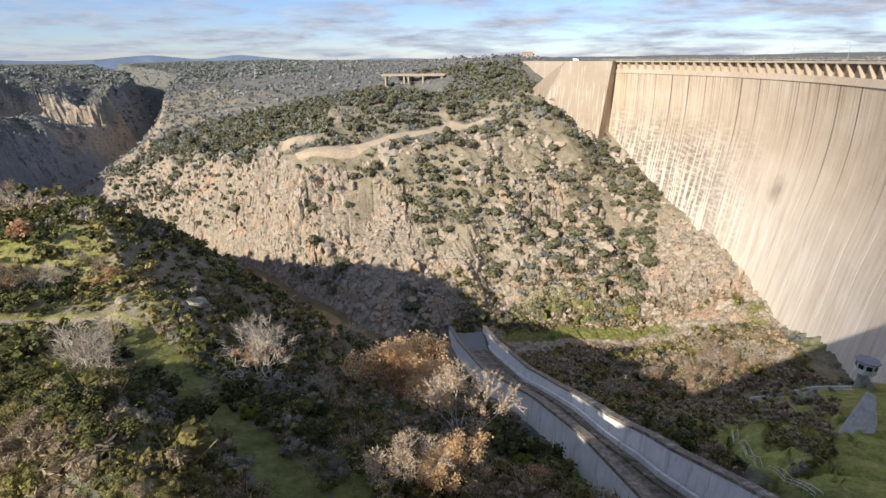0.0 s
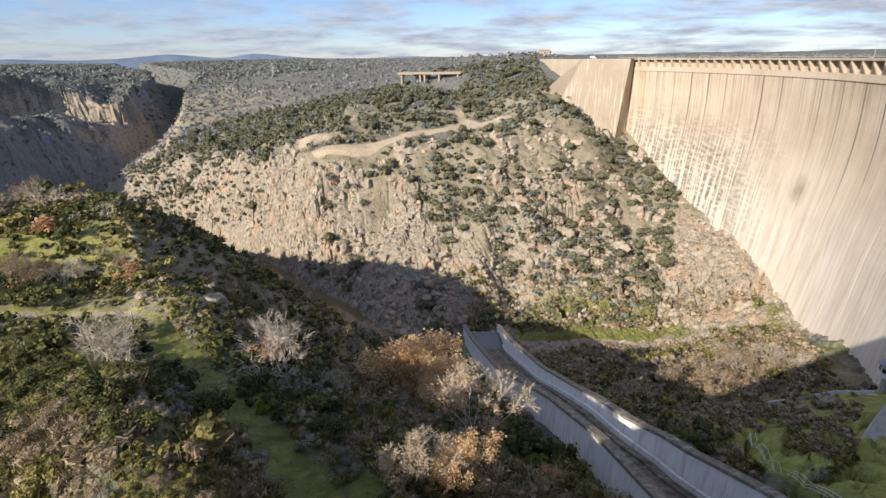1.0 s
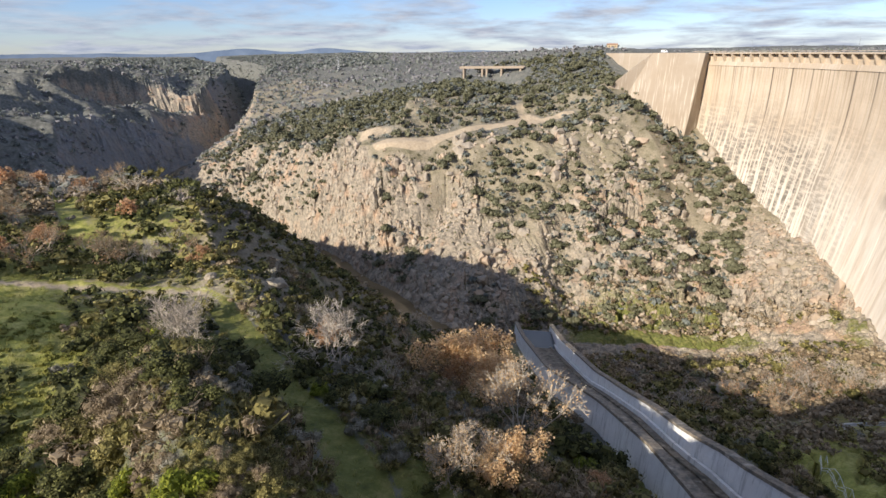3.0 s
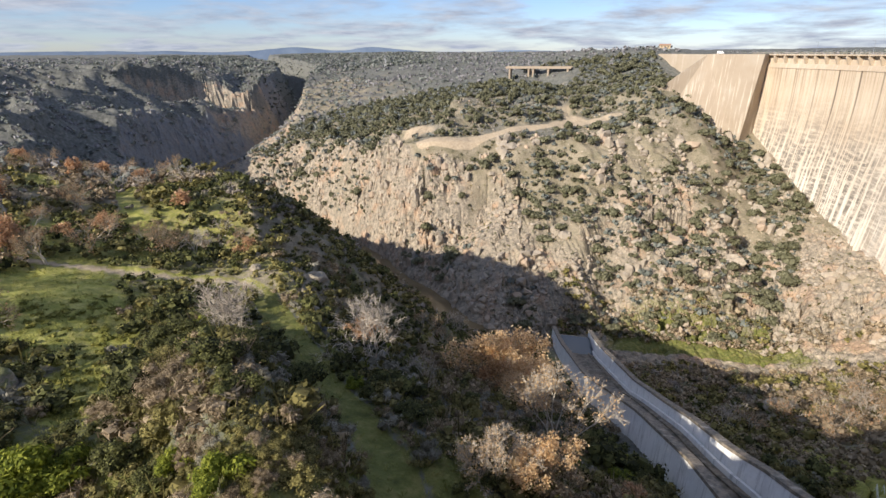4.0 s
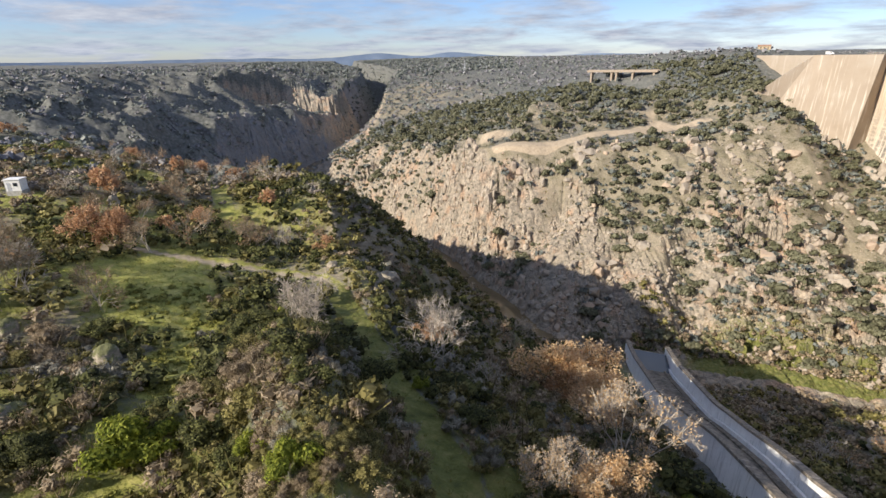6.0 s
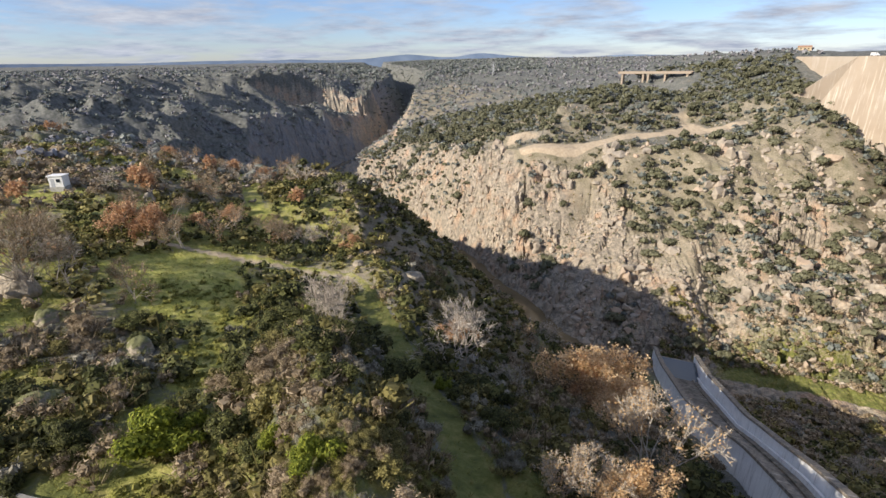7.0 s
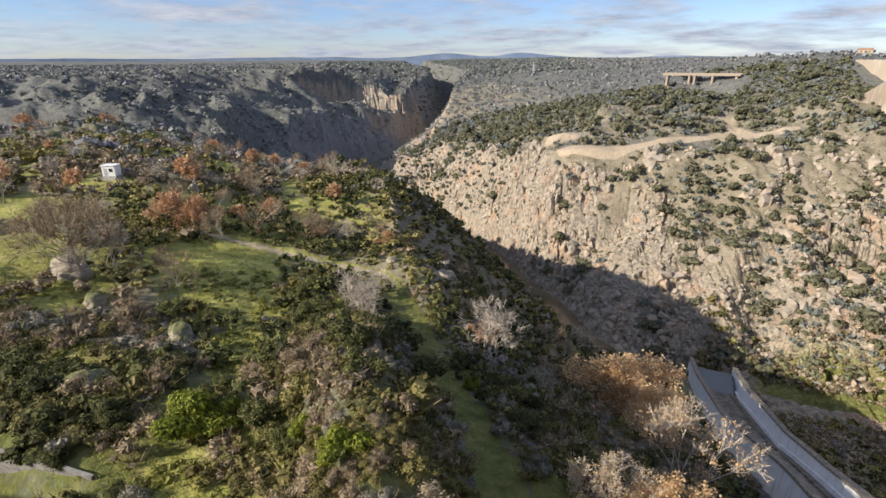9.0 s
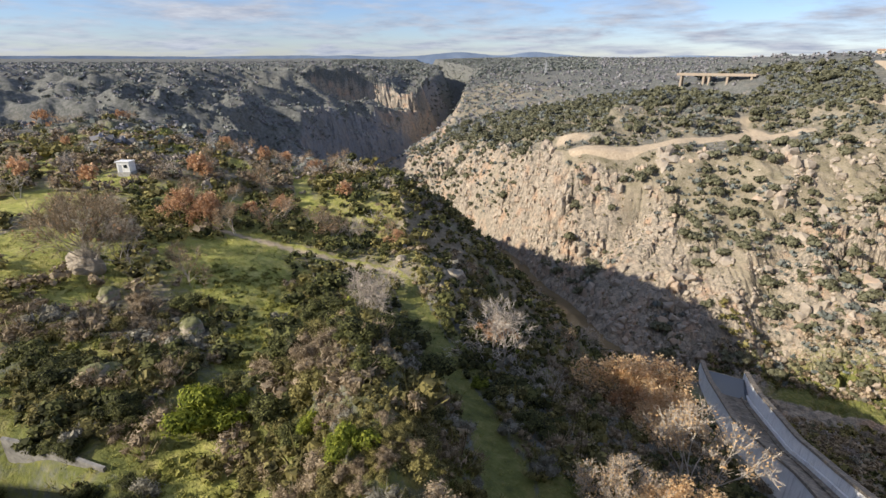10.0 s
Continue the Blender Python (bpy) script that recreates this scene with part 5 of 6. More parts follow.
def grass_tufts():
    """Rough grass and moss cushions on the open ground of our bank."""
    blade = leaf_material("rough_grass", (0.12, 0.14, 0.03), (0.29, 0.29, 0.07), (0.50, 0.44, 0.16), through=0.2)
    shapes = [twigs(rng, 8, 0.42, 0.5, 0.03, 0.2, 0.35) for _ in range(6)]
    x, y = spread_places(60000, 22, 140, -78, -8, 0.7)
    z, rock, grass, sand, water, far = land(x, y)
    track, _, _ = along(TRACK_L, x, y)
    ok = (grass > 0.45) & ~far & (sand < 0.5) & (rng.random(len(x)) < np.where(track < 2.6, 0.25, 0.75)) & (fbm(x, y, 5, 2, 181) > -0.25)
    k = np.where(ok)[0][:9000]
    stuff("grass", "rough yellow-green grass tufts on open ground", "grass", shapes, x[k], y[k], z[k] - 0.03, 0.6 + 0.9 * rng.random(len(k)), blade)
    moss = leaf_material("moss_cushion", (0.09, 0.10, 0.02), (0.20, 0.20, 0.04), (0.34, 0.31, 0.08))
    humps = [clump(rng, 90, lobed(rng, 5, 0.6, 0.5, 0.42), 0.11, 1.4, 0.2, 0.65) for _ in range(5)]
    ok = (cleared(x, y) > 0.15) & (rng.random(len(x)) < 0.06) & (track > 2.2) & (np.hypot(x, y) < 100)
    k = np.where(ok)[0][:700]
    stuff("moss", "low mossy cushions in the grass", "moss", humps, x[k], y[k], z[k] - 0.12, 0.5 + 0.9 * rng.random(len(k)), moss)
    return len(k)


near_scrub(), grass_tufts(), far_oaks(), plateau_scrub(), boulders()
# ---- single trees and bushes of our bank ----
def twin(n, make):
    return [make() for _ in range(n)]


PALE_TREE = twin(2, lambda: tree_meshes(rng, 10.0, 3, PALE_BARK, GREY, GOLD, 1300, 0.18, 3, 0.36, 1500, 0.9))
BARE_TREE = twin(2, lambda: tree_meshes(rng, 8.0, 2, PALE_BARK, GREY, None, 0, 0.3, 4, 0.60, 1300, 0.8))
BROWN_TREE = twin(2, lambda: tree_meshes(rng, 7.0, 2, PALE_BARK, TAN, RUST, 90, 0.2, 4, 0.5, 1500, 0.9))
FAR_BARE = twin(2, lambda: tree_meshes(rng, 8.0, 2, PALE_BARK, GREY, None, 0, 0.3, 3, 0.60, 420, 1.2))
FAR_BROWN = twin(3, lambda: tree_meshes(rng, 7.0, 2, PALE_BARK, TAN, RUST, 170, 0.26, 3, 0.5, 600, 1.2))
FAR_RUST = twin(2, lambda: tree_meshes(rng, 7.0, 1, DARK_BARK, TAN, RUST, 420, 0.55, 3, 0.85, 60, 0.8))
GOLD_OAK = twin(2, lambda: tree_meshes(rng, 10.0, 2, PALE_BARK, TAN, GOLD, 5000, 0.25, 3, 0.70, 400, 0.9))
RUST_OAK = twin(2, lambda: tree_meshes(rng, 7.0, 2, DARK_BARK, TAN, RUST, 3000, 0.23, 3, 0.85, 500, 0.8))


def plant_singles():
    pale, bare, brown = "pale slender tree with a few golden leaves", "bare grey tree with fine pale twigs", "leafless brown tree with a haze of twigs"
    gold, rust = "oak with dry golden leaves", "oak with rusty orange autumn leaves"
    for kind, label, x, y, h in (
            (PALE_TREE, pale, 2.3, 54.5, 11.0), (GOLD_OAK, gold, -10.0, 88, 11.5), (GOLD_OAK, gold, -6.6, 88, 12.0), (GOLD_OAK, gold, -3.4, 86, 11.5), (GOLD_OAK, gold, -1.2, 78, 10.5), (RUST_OAK, rust, -8.6, 83, 6.0),
            (PALE_TREE, pale, -5.0, 34.5, 5.0), (PALE_TREE, pale, -2.9, 35.0, 5.2), (BROWN_TREE, brown, 0.2, 36.8, 4.6), (GOLD_OAK, gold, 1.2, 35.3, 5.5), (BROWN_TREE, brown, 3.4, 38.5, 4.2),
            (RUST_OAK, rust, 10.5, 42, 4.0), (BARE_TREE, bare, -24.8, 59.5, 10.5), (RUST_OAK, rust, -28.5, 66, 5.5), (BARE_TREE, bare, -38.5, 47.2, 9.0), (BARE_TREE, bare, -41.5, 51.0, 6.5),
            (RUST_OAK, rust, -101.2, 66.4, 7.5), (RUST_OAK, rust, -107, 65.5, 8.0), (RUST_OAK, rust, -104, 70, 7.5), (BROWN_TREE, brown, -95, 69.5, 7.0), (BROWN_TREE, brown, -92.9, 40.9, 12), (BROWN_TREE, brown, -98, 42.5, 12),
            (BROWN_TREE, brown, -103, 41, 11), (BARE_TREE, bare, -89, 42.5, 10), (BROWN_TREE, brown, -79.5, 47.2, 7.0), (RUST_OAK, rust, -67.1, 93.4, 4.5), (BROWN_TREE, brown, -52.9, 103.8, 5.0),
            (BROWN_TREE, brown, -57, 106, 5.0), (BROWN_TREE, brown, -49.5, 101, 4.5), (BARE_TREE, bare, -32, 160, 9.0), (BARE_TREE, bare, -18, 62, 5.0), (BROWN_TREE, brown, -115, 72, 7.0),
            (BROWN_TREE, brown, -92, 92, 6.0), (BROWN_TREE, brown, -82, 88, 6.0), (RUST_OAK, rust, -112, 98, 6.0), (RUST_OAK, rust, -138, 140, 6.0), (BROWN_TREE, brown, -128, 108, 7.5),
            (BROWN_TREE, brown, -160, 118, 7.0), (BROWN_TREE, brown, -150, 104, 7.0), (RUST_OAK, rust, -172, 128, 6.0)):
        m = kind[rng.integers(0, len(kind))]
        base = {id(PALE_TREE): 10.0, id(BARE_TREE): 8.0, id(BROWN_TREE): 7.0, id(GOLD_OAK): 10.0, id(RUST_OAK): 7.0}[id(kind)]
        plant_tree("tree", label, m, x, y, rng.random() * 6.283, h / base, "trees of the near bank")
    # the thicket under the dam that the sun still reaches, and the gully below the track
    for x0, y0, x1, y1, n, h in ((62, 120, 108, 150, 24, 7.0), (70, 128, 116, 160, 14, 6.5), (-22, 92, -10, 150, 18, 5.0), (30, 95, 62, 130, 8, 5.5)):
        for _ in range(n):
            t = rng.random()
            x, y = x0 + (x1 - x0) * t + rng.normal() * 5, y0 + (y1 - y0) * t + rng.normal() * 6
            if chute_clear(np.array([x]), np.array([y]))[0]:
                kind, base, label = ((FAR_BROWN, 7.0, brown), (FAR_BROWN, 7.0, brown), (FAR_BARE, 8.0, bare))[rng.integers(0, 3)]
                plant_tree("tree", label, kind[rng.integers(0, 2)], x, y, rng.random() * 6.283, h * (0.6 + 0.6 * rng.random()) / base, "leafless trees in the hollow")
    # scattered over the left plateau
    for _ in range(95):
        a, r = radians(-80 + 44 * rng.random()), 115 + 260 * rng.random()
        x, y = r * math.sin(a), r * math.cos(a)
        kind, base, label = ((FAR_BROWN, 7.0, brown), (FAR_BARE, 8.0, bare), (FAR_BARE, 8.0, bare), (FAR_BROWN, 7.0, brown), (FAR_BARE, 8.0, bare), (FAR_RUST, 7.0, rust))[rng.integers(0, 6)]
        plant_tree("tree", label, kind[rng.integers(0, 2)], x, y, rng.random() * 6.283, (4 + 4 * rng.random()) / base, "trees of the plateau")
    for kind, x, y, s, t in (("lime", -39.2, 21.6, 3.1, 1.05), ("lime", -37.2, 22.8, 2.7, 0.95), ("dry", -23.3, 23.5, 1.4, 0.9), ("dry", -31.5, 29.5, 2.4, 1.1), ("dry", -34, 32.5, 2.6, 1.0), ("olive", -29.5, 27, 2.2, 1.1),
                             ("olive", -35.5, 29.5, 2.2, 1.0), ("olive", -37, 36, 2.4, 1.0), ("dry", -40.4, 30.5, 1.9, 1.0), ("lime", 9.6, 57.5, 1.3, 1.0), ("olive", -48.8, 26.2, 2.0, 1.0), ("dry", -50.5, 27, 2.0, 1.0),
                             ("evergreen", -51.5, 8.5, 1.6, 0.9), ("evergreen", -47.0, 9.2, 1.2, 0.8), ("olive", -43.6, 10.2, 1.3, 0.8), ("evergreen", -40.4, 11.4, 1.5, 0.8), ("dry", -49, 6.8, 1.2, 0.7), ("evergreen", -66.5, 18.6, 3.0, 1.0), ("evergreen", -62, 20.5, 2.4, 0.9), ("evergreen", -58.5, 17.4, 2.2, 0.9), ("evergreen", -47.2, 18.5, 1.9, 0.9), ("olive", -53, 15, 2.0, 0.8), ("dry", -44, 17, 1.4, 0.9),
                             ("evergreen", -33.0, 25.0, 2.2, 1.0), ("evergreen", -27.5, 31.5, 2.4, 1.0), ("evergreen", -28.5, 36.5, 2.2, 1.0), ("evergreen", -26.9, 22.4, 1.6, 1.0), ("evergreen", -40.4, 26.0, 2.0, 0.9), ("evergreen", -41.2, 43.4, 2.3, 1.0),
                             ("evergreen", -50, 48, 2.2, 1.0), ("evergreen", -60.2, 57.9, 2.2, 0.9), ("evergreen", -24, 29, 2.0, 1.0), ("evergreen", -46.5, 45, 2.4, 0.9), ("evergreen", -33.5, 42, 2.2, 1.0), ("evergreen", -38, 48, 2.1, 1.0),
                             ("olive", -29.1, 19.8, 1.3, 0.8), ("lime", -24.8, 17.5, 1.0, 0.8), ("dry", -74.4, 36.5, 2.2, 0.9), ("evergreen", -71, 41, 2.3, 0.9), ("dry", -78, 38, 2.0, 0.9), ("olive", -70, 30, 2.0, 0.9)):
        ob = new("bush", SHRUB_ME[kind][rng.integers(0, len(SHRUB_ME[kind]))])
        ob.location, ob.scale = (x, y, float(height_at([x], [y])[0]) - 0.15), (s, s, s * t)
        ob.rotation_euler.z = rng.random() * 6.283
        tagged(ob, "large " + SHRUB_LABEL[kind], "bush", "scrub on the near bank")


plant_singles()


def round_rock(size, flat, seed):
    bm = bmesh.new()
    bmesh.ops.create_icosphere(bm, subdivisions=4, radius=1.0)
    for v in bm.verts:
        n = noise.noise(v.co * 1.1 + Vector((seed, 0, 0))) * 0.35 + noise.noise(v.co * 3.1 + Vector((0, seed, 0))) * 0.10
        v.co = Vector((v.co.x * size * (1 + n), v.co.y * size * 0.8 * (1 + n), v.co.z * size * flat * (1 + n)))
    me = bpy.data.meshes.new("boulder")
    bm.to_mesh(me), bm.free()
    return me


def single_rocks():
    pale = rock_material("pale_granite", 1.2, 0.15)
    for x, y, size, flat, mat, label in ((-63.0, 36.3, 2.3, 0.6, MOSSY, "large rounded boulder covered in green moss"), (-82.4, 35.4, 2.0, 0.7, MOSSY, "rounded boulder with moss on its top"),
                                         (-55.5, 20.8, 2.2, 0.6, MOSSY, "broad mossy boulder among bushes"), (-93.8, 38.2, 3.0, 0.95, pale, "tall pale granite boulder under bare trees"),
                                         (69.0, 139.5, 4.6, 0.7, pale, "pale weathered granite outcrop in sunlight"), (84.1, 94.5, 2.4, 0.7, pale, "grey granite boulder in grass"),
                                         (81.5, 95.5, 1.8, 0.7, pale, "grey granite boulder in grass"), (-20.2, 33, 0.7, 0.8, pale, "small pale stone beside the track"),
                                         (-133, 90, 1.9, 1.1, pale, "upright pale granite stone"), (-61, 86, 1.3, 0.7, pale, "pale stone beside the track"),
                                         (-66, 92, 2.2, 0.6, pale, "pale rock outcrop beside the track"), (-50, 91, 2.4, 0.6, pale, "pale rock outcrop on the rim")):
        me = round_rock(size, flat, x)
        me.materials.append(mat)
        ob = new("boulder", me)
        ob.location, ob.rotation_euler.z = (x, y, float(height_at([x], [y])[0]) + size * flat * 0.3), x
        tagged(ob, label, "boulder")


single_rocks()
# ---- small buildings and fittings ----
def plain_material(name, colour, rough=0.6, metal=0.0, dirt=0.25):
    m, nt, b = material(name, rough)
    k = Net(nt)
    p = k.coords()
    dark = tuple(c * (1 - dirt) for c in colour)
    c = k.mix(k.span(k.noise(1.3, p, 5, 0.65), 0.4, 0.7), colour, dark)
    nt.links.new(c, b.inputs["Base Color"])
    b.inputs["Metallic"].default_value = metal
    return m


WHITE = plain_material("white_paint", (0.78, 0.78, 0.76))
GLASS = plain_material("dark_glass", (0.03, 0.035, 0.04), 0.08, 0.0, 0.1)
STEEL = plain_material("galvanised_steel", (0.42, 0.43, 0.44), 0.4, 0.7)
DARK = plain_material("dark_rubber", (0.02, 0.02, 0.02), 0.8)
BRIDGE = plain_material("bridge_concrete", (0.36, 0.295, 0.225), 0.9)
GREYCON = plain_material("grey_concrete", (0.42, 0.41, 0.38), 0.9, 0.0, 0.45)


def solid(name, made, mat, parent, label=""):
    return under(name, mesh(name, made[0], made[1], mat), parent, label)


def octagon(radius, z0, z1, stretch=1.0):
    ring = [(radius * math.cos(math.pi * (k + 0.5) / 4) * stretch, radius * math.sin(math.pi * (k + 0.5) / 4), z0) for k in range(8)]
    return prism(ring[::-1], (0, 0, z1 - z0))


def watch_booth(x, y):
    z = float(height_at([x], [y])[0])
    ob = thing("control_booth", "white eight-sided control booth on a concrete leg", "hut", (x, y, z))
    ob.rotation_euler.z = radians(20)
    solid("base", octagon(1.15, -3, 4.4), GREYCON, ob)
    solid("wall", octagon(2.15, 4.4, 7.3), WHITE, ob)
    solid("roof", octagon(2.55, 7.3, 7.65), plain_material("grey_roof", (0.36, 0.38, 0.42)), ob, "flat grey roof")
    for k in range(8):
        t = math.pi * (k + 1) / 4
        w = solid("window", box(-0.55, 0.55, -0.05, 0.06, 5.7, 6.8), GLASS, ob)
        w.matrix_basis = Matrix.Translation((1.99 * math.cos(t), 1.99 * math.sin(t), 0)) @ Matrix.Rotation(t - math.pi / 2, 4, "Z")
        for sx in (-0.62, 0.55):
            solid("frame", box(sx, sx + 0.07, -0.06, 0.09, 5.65, 6.85), STEEL, w)
    solid("stair_flight", prism([(-2.4, -1.6, 4.3), (-2.4, -5.0, -0.2), (-2.4, -5.0, -0.7), (-2.4, -1.6, 3.8)], (1.2, 0, 0)), GREYCON, ob)
    for k in range(14):
        solid("step", box(-2.4, -1.2, -1.7 - 0.24 * (k + 1), -1.7 - 0.24 * k, 4.22 - 0.32 * k, 4.36 - 0.32 * k), GREYCON, ob)
    for sx in (-2.4, -1.2):
        solid("handrail", tube([(sx, -1.6, 5.3), (sx, -5.0, 0.8)], [0.05, 0.05], 6), STEEL, ob)


def cabin(x, y):
    z = float(height_at([x], [y])[0])
    ob = thing("cabin", "small white metal cabin on rough ground", "hut", (x, y, z + 0.9))
    ob.rotation_euler.z = radians(28)
    solid("plinth", box(-1.9, 1.9, -1.5, 1.5, -1.9, 0.5), GREYCON, ob)
    solid("wall", box(-1.8, 1.8, -1.4, 1.4, 0.5, 3.3), WHITE, ob)
    solid("roof", box(-2.0, 2.0, -1.6, 1.6, 3.3, 3.5), WHITE, ob)
    solid("window", box(0.2, 1.2, -1.46, -1.38, 1.7, 2.6), GLASS, ob)
    solid("door", box(-1.3, -0.4, -1.45, -1.38, 0.5, 2.6), plain_material("grey_door", (0.45, 0.47, 0.5)), ob)


def road_bridge():
    a, b = Vector((-70, 625, 124.0)), Vector((4, 606, 124.6))
    ob = thing("road_bridge", "concrete road bridge on slim piers across a gully", "bridge")
    d = (b - a).normalized()
    n = Vector((d.y, -d.x, 0)).normalized()
    def span(z0, z1, w0, w1):
        ring = [a + n * w0 + Vector((0, 0, z0)), a + n * w1 + Vector((0, 0, z0)), a + n * w1 + Vector((0, 0, z1)), a + n * w0 + Vector((0, 0, z1))]
        return prism(ring, b - a)
    solid("deck", span(-1.6, 0, -4, 4), BRIDGE, ob)
    solid("parapet", span(0, 0.9, 3.7, 4.0), BRIDGE, ob)
    solid("parapet", span(0, 0.9, -4.0, -3.7), BRIDGE, ob)
    for s in (0.06, 0.36, 0.43, 0.66, 0.95):
        p = a.lerp(b, s)
        low = float(height_at([p.x], [p.y])[0]) - 3
        v, f = prism([p + n * 3 + d * -1, p + n * 3 + d * 1, p - n * 3 + d * 1, p - n * 3 + d * -1], (0, 0, 0))
        ring = [(p + n * 3 - d)[:2], (p + n * 3 + d)[:2], (p - n * 3 + d)[:2], (p - n * 3 - d)[:2]]
        solid("pier", prism([(x, y, low) for x, y in ring][::-1], (0, 0, p.z - 1.6 - low)), BRIDGE, ob)


def far_house(x, y):
    z = float(height_at([x], [y])[0])
    ob = thing("house", "small ochre house on the hilltop", "house", (x, y, z))
    wall = plain_material("ochre_render", (0.55, 0.43, 0.28))
    solid("wall", box(-6, 6, -3.5, 3.5, -1, 3.6), wall, ob)
    v, f = prism([(-6.5, -4, 3.6), (-6.5, 4, 3.6), (-6.5, 0, 5.2)], (13, 0, 0))
    solid("roof", (v, f), plain_material("tile_roof", (0.42, 0.25, 0.16)), ob)
    for k in range(3):
        solid("window", box(-4.5 + 3.6 * k, -3.3 + 3.6 * k, -3.56, -3.46, 1.2, 2.5), GLASS, ob)


def van(x, y, z, turn):
    ob = thing("van", "white van parked on the crest of the dam", "van", (x, y, z))
    ob.rotation_euler.z = turn
    side = [(-2.5, -0.95, 0.35), (-2.5, -0.95, 2.2), (1.2, -0.95, 2.25), (1.9, -0.95, 1.35), (2.6, -0.95, 1.15), (2.65, -0.95, 0.35)]
    solid("body", prism(side, (0, 1.9, 0)), WHITE, ob)
    solid("windscreen", prism([(1.27, -0.85, 2.16), (1.27, 0.85, 2.16), (1.93, 0.85, 1.42), (1.93, -0.85, 1.42)], (0.03, 0, 0.02)), GLASS, ob)
    solid("side_window", box(0.2, 1.2, -0.97, -0.94, 1.4, 2.0), GLASS, ob)
    for wx in (-1.6, 1.7):
        for wy in (-0.95, 0.75):
            v, f = tube([(wx, wy, 0.35), (wx, wy + 0.2, 0.35)], [0.35, 0.35], 14)
            solid("wheel", (v, f), DARK, ob)


def crest_lamps():
    first = None
    for k in range(9):
        s = 120 + 44 * k
        x, y = arc(s, 4.5)
        ux, uy = (DAM_C[0] - x) / DAM_R, (DAM_C[1] - y) / DAM_R
        m = Matrix.Translation((x, y, CREST)) @ Matrix.Rotation(math.atan2(uy, ux), 4, "Z")
        if first is None:
            first = thing("street_lamp", "slim grey street lamp along the dam's crest road", "lamp", (0, 0, 0), "lamps along the crest")
            solid("pole", tube([(0, 0, 0), (0, 0, 3), (0.1, 0, 7.2)], [0.11, 0.09, 0.06], 8), STEEL, first)
            solid("arm", tube([(0.1, 0, 7.2), (0.5, 0, 7.5), (1.5, 0, 7.6)], [0.05, 0.05, 0.04], 6), STEEL, first)
            solid("lamp_head", box(1.3, 2.0, -0.15, 0.15, 7.5, 7.65), STEEL, first)
            first.matrix_basis = m
        else:
            copy_thing(first, m)


def pylon(x, y, h):
    z = float(height_at([x], [y])[0])
    ob = thing("pylon", "distant lattice power pylon on the ridge", "pylon", (x, y, z - 0.5))
    w = h * 0.09
    for sx, sy in ((-1, -1), (1, -1), (1, 1), (-1, 1)):
        solid("leg", tube([(sx * w, sy * w, 0), (sx * w * 0.3, sy * w * 0.3, h * 0.7), (0, 0, h)], [0.25, 0.2, 0.15], 4), STEEL, ob)
    for z0, l in ((0.72, 0.17), (0.82, 0.21), (0.92, 0.14)):
        solid("arm", tube([(-h * l, 0, h * z0), (0, 0, h * (z0 + 0.03)), (h * l, 0, h * z0)], [0.1, 0.22, 0.1], 4), STEEL, ob)
    for k in range(5):
        a, b = k / 7, (k + 1) / 7
        wa, wb = w * (1 - a), w * (1 - b)
        solid("brace", tube([(-wa, -wa, h * a), (wb, -wb, h * b)], [0.12, 0.12], 4), STEEL, ob)
        solid("brace", tube([(wa, -wa, h * a), (-wb, -wb, h * b)], [0.12, 0.12], 4), STEEL, ob)


def stair_rail():
    """The pale handrail beside the steps along the chute."""
    ob = thing("handrail", "pale metal handrail following steps down the grass slope", "railing")
    pts = [tuple(p) for p in RAIL_WAY]
    pts = [(x + (q[0] - p[0]) * s, y + (q[1] - p[1]) * s) for p, q in zip(pts, pts[1:]) for s in (0, 0.5) for x, y in (p,)] + [pts[-1]]
    pts = [(x, y, float(height_at([x], [y])[0])) for x, y in pts]
    for side, lift in ((0.0, 1.0), (0.9, 1.0), (0.0, 0.5)):
        solid("rail", tube([(x + side, y, z + lift) for x, y, z in pts], [0.04] * len(pts), 6), WHITE, ob)
    for x, y, z in pts:
        for side in (0, 0.9):
            solid("post", tube([(x + side, y, z - 0.3), (x + side, y, z + 1.0)], [0.03, 0.03], 6), WHITE, ob)


def slope_slab():
    """A pale sprayed-concrete face on the slope with a niche at its foot."""
    ob = thing("concrete_face", "pale wedge-shaped concrete facing on the grass slope", "wall")
    x, y = 71.8, 70.5
    z = float(height_at([x], [y])[0])
    ring = [(-0.8, 0, 9.5), (0.8, 0.4, 9.3), (2.6, 0.0, 5.0), (3.0, -0.3, -1.5), (0.9, -0.3, -1.5), (0.9, -0.3, 1.2), (-0.4, -0.3, 1.4), (-0.8, -0.3, -1.5), (-3.2, -0.3, -1.5), (-2.6, 0, 2.5)]
    turn = Matrix.Translation((x, y, z - 2.0)) @ Matrix.Rotation(radians(-48), 4, "Z") @ Matrix.Rotation(radians(-24), 4, "X") @ Matrix.Diagonal((0.82, 0.8, 1.06, 1))
    v, f = prism(ring, (0, 0.9, 0))
    me = mesh("facing", v, f, plain_material("sprayed_concrete", (0.60, 0.58, 0.54), 0.9, 0.0, 0.35))
    me.transform(turn)
    under("facing", me, ob)


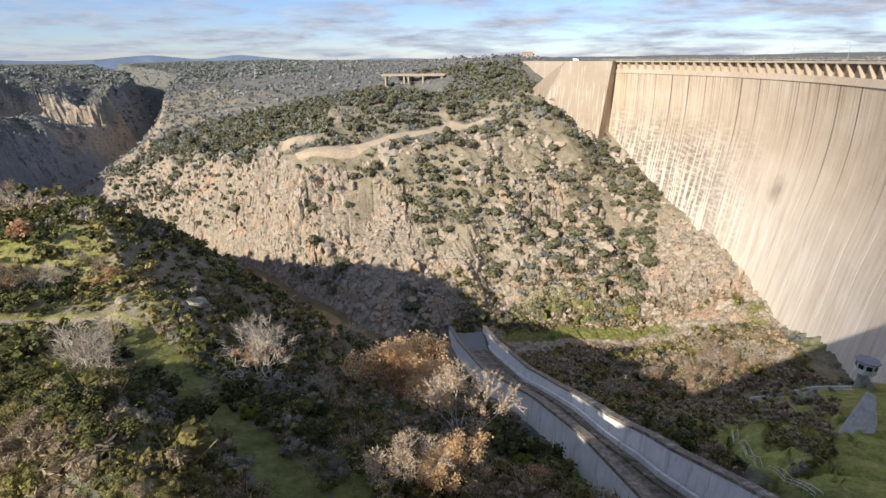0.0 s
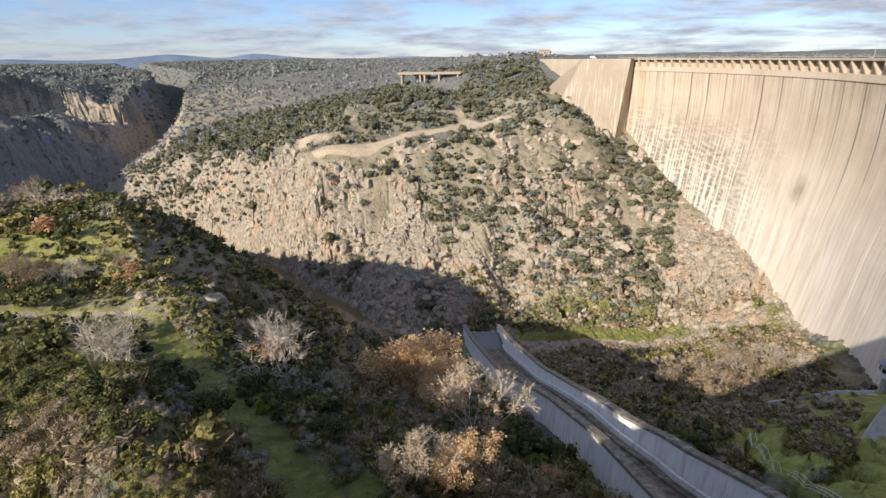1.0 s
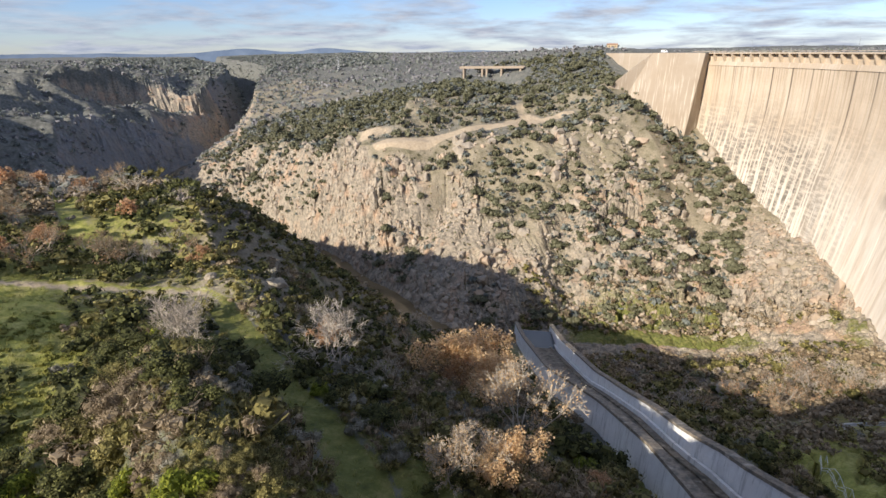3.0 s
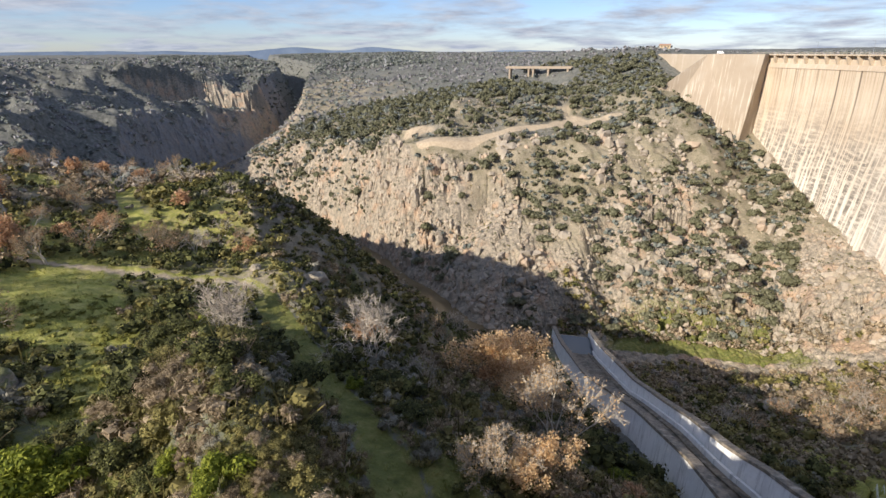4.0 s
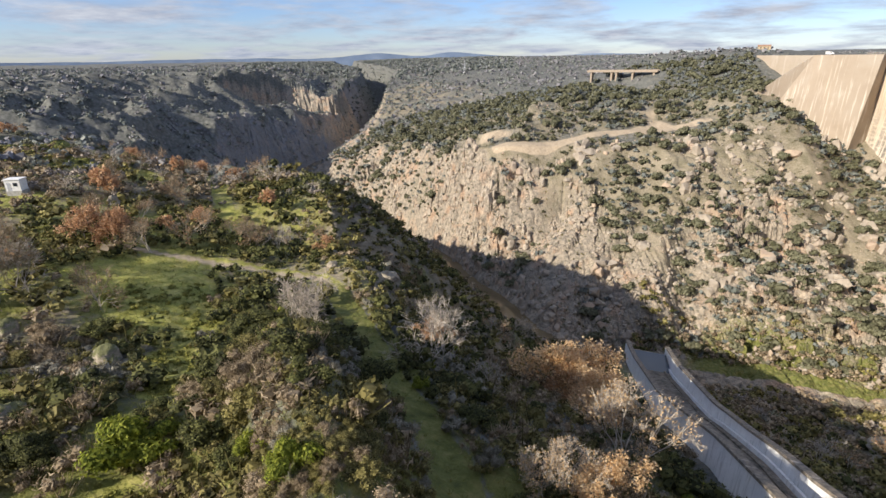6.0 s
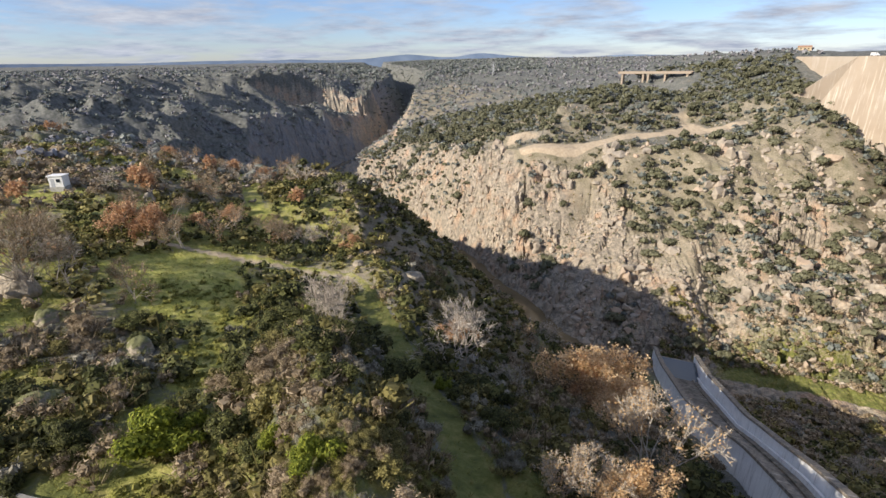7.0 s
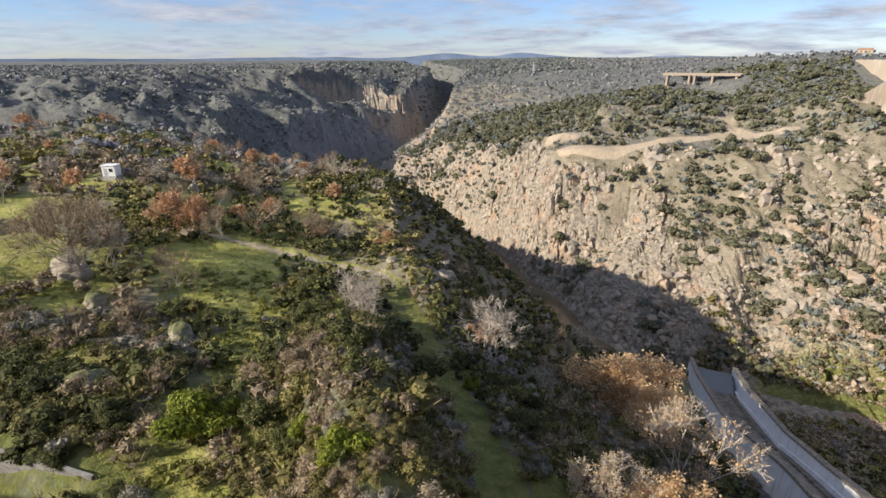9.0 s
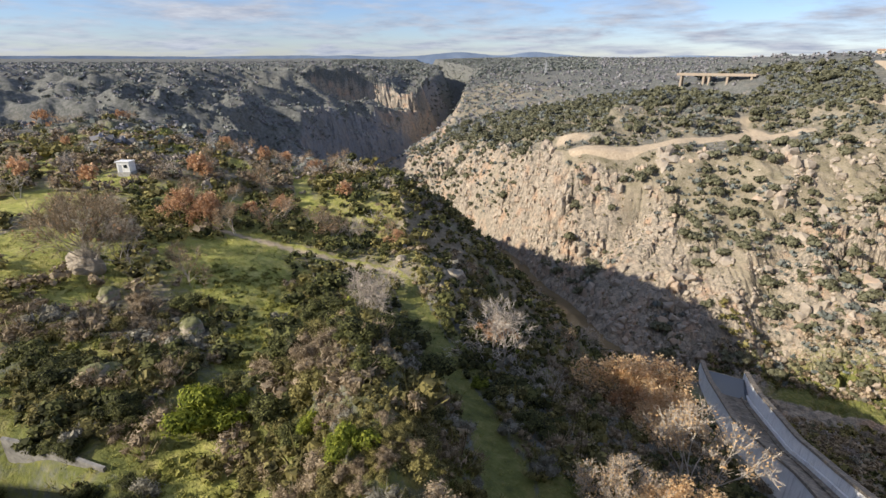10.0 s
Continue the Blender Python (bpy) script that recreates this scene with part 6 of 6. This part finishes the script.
def footpath():
    """The narrow concrete path from the booth along the grass, with raised edges."""
    ob = thing("footpath", "narrow pale concrete footpath with raised edges in the grass", "path")
    line = spline([(71, 97.5), (77, 100.5), (84, 102.3), (91, 102.8), (98.5, 101.2)], 6)
    z = height_at(line[:, 0], line[:, 1])
    def strip(a, b, lift):
        v, f = [], []
        for k in range(len(line)):
            d = line[min(k + 1, len(line) - 1)] - line[max(k - 1, 0)]
            n = np.array([-d[1], d[0]]) / np.hypot(*d)
            for off, up in ((a, -0.5), (a, lift), (b, lift), (b, -0.5)):
                v.append((line[k, 0] + n[0] * off, line[k, 1] + n[1] * off, z[k] + up))
        for k in range(len(line) - 1):
            f += [(k * 4 + j, k * 4 + (j + 1) % 4, k * 4 + 4 + (j + 1) % 4, k * 4 + 4 + j) for j in range(4)]
        return v, f + [(0, 3, 2, 1), tuple(range(len(v) - 4, len(v)))]
    solid("slab", strip(-0.55, 0.55, 0.12), GREYCON, ob)
    for a in (-0.8, 0.56):
        solid("kerb", strip(a, a + 0.24, 0.3), WHITE, ob, "pale raised edge")


def channel_wall():
    ob = thing("channel_wall", "low concrete channel wall in the grass", "wall")
    pts = [(-53, 11.2), (-50.5, 11.9), (-48.5, 12.4), (-46.7, 12.8), (-45.0, 13.1), (-43.0, 13.5), (-41.0, 13.9)]
    v, f = [], []
    for k, (x, y) in enumerate(pts):
        z = float(height_at([x - 0.4], [y + 1.6])[0])
        v += [(x, y, z - 3.5), (x, y, z + 0.35), (x - 0.1, y + 0.3, z + 0.35), (x - 0.1, y + 0.3, z - 3.5)]
    for k in range(len(pts) - 1):
        for j in range(4):
            f.append((k * 4 + j, k * 4 + (j + 1) % 4, k * 4 + 4 + (j + 1) % 4, k * 4 + 4 + j))
    f += [(0, 1, 2, 3), tuple(range(len(v) - 4, len(v)))[::-1]]
    solid("wall", (v, f), plain_material("stained_concrete", (0.27, 0.26, 0.235), 0.9, 0.0, 0.6), ob)


def far_hills():
    """The range on the horizon, the blue of haze put into its colour."""
    az = np.radians(np.linspace(-85, 40, 260))
    deg = np.degrees(az)
    top = 150 + 13 * fbm(deg * 10, deg * 0, 60, 4, 151) + 24 * np.exp(-((deg + 28.2) / 2.6) ** 2) + 29 * np.exp(-((deg + 20.7) / 2.4) ** 2) + 12 * np.exp(-((deg + 25) / 9) ** 2)
    r = 4700
    v = [(r * math.sin(a), r * math.cos(a), z) for a, z in zip(az, top)] + [(r * 0.97 * math.sin(a), r * 0.97 * math.cos(a), 60) for a in az]
    n = len(az)
    f = [(i, i + 1, n + i + 1, n + i) for i in range(n - 1)]
    m, nt, b = material("hills_haze_blue", 1.0)
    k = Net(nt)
    # haze blue painted as the hills' base colour
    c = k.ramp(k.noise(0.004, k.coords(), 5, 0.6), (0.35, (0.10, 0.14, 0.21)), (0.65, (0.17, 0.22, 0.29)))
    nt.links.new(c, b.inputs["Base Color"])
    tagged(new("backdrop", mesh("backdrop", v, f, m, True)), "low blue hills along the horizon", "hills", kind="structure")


watch_booth(101.4, 102.6)
cabin(-149.3, 77.1)
road_bridge()
far_house(112.5, 705)
van(119.5, 478, CREST, radians(-25))
crest_lamps()
pylon(-330, 940, 26)
stair_rail()
slope_slab()
channel_wall()
footpath()
far_hills()
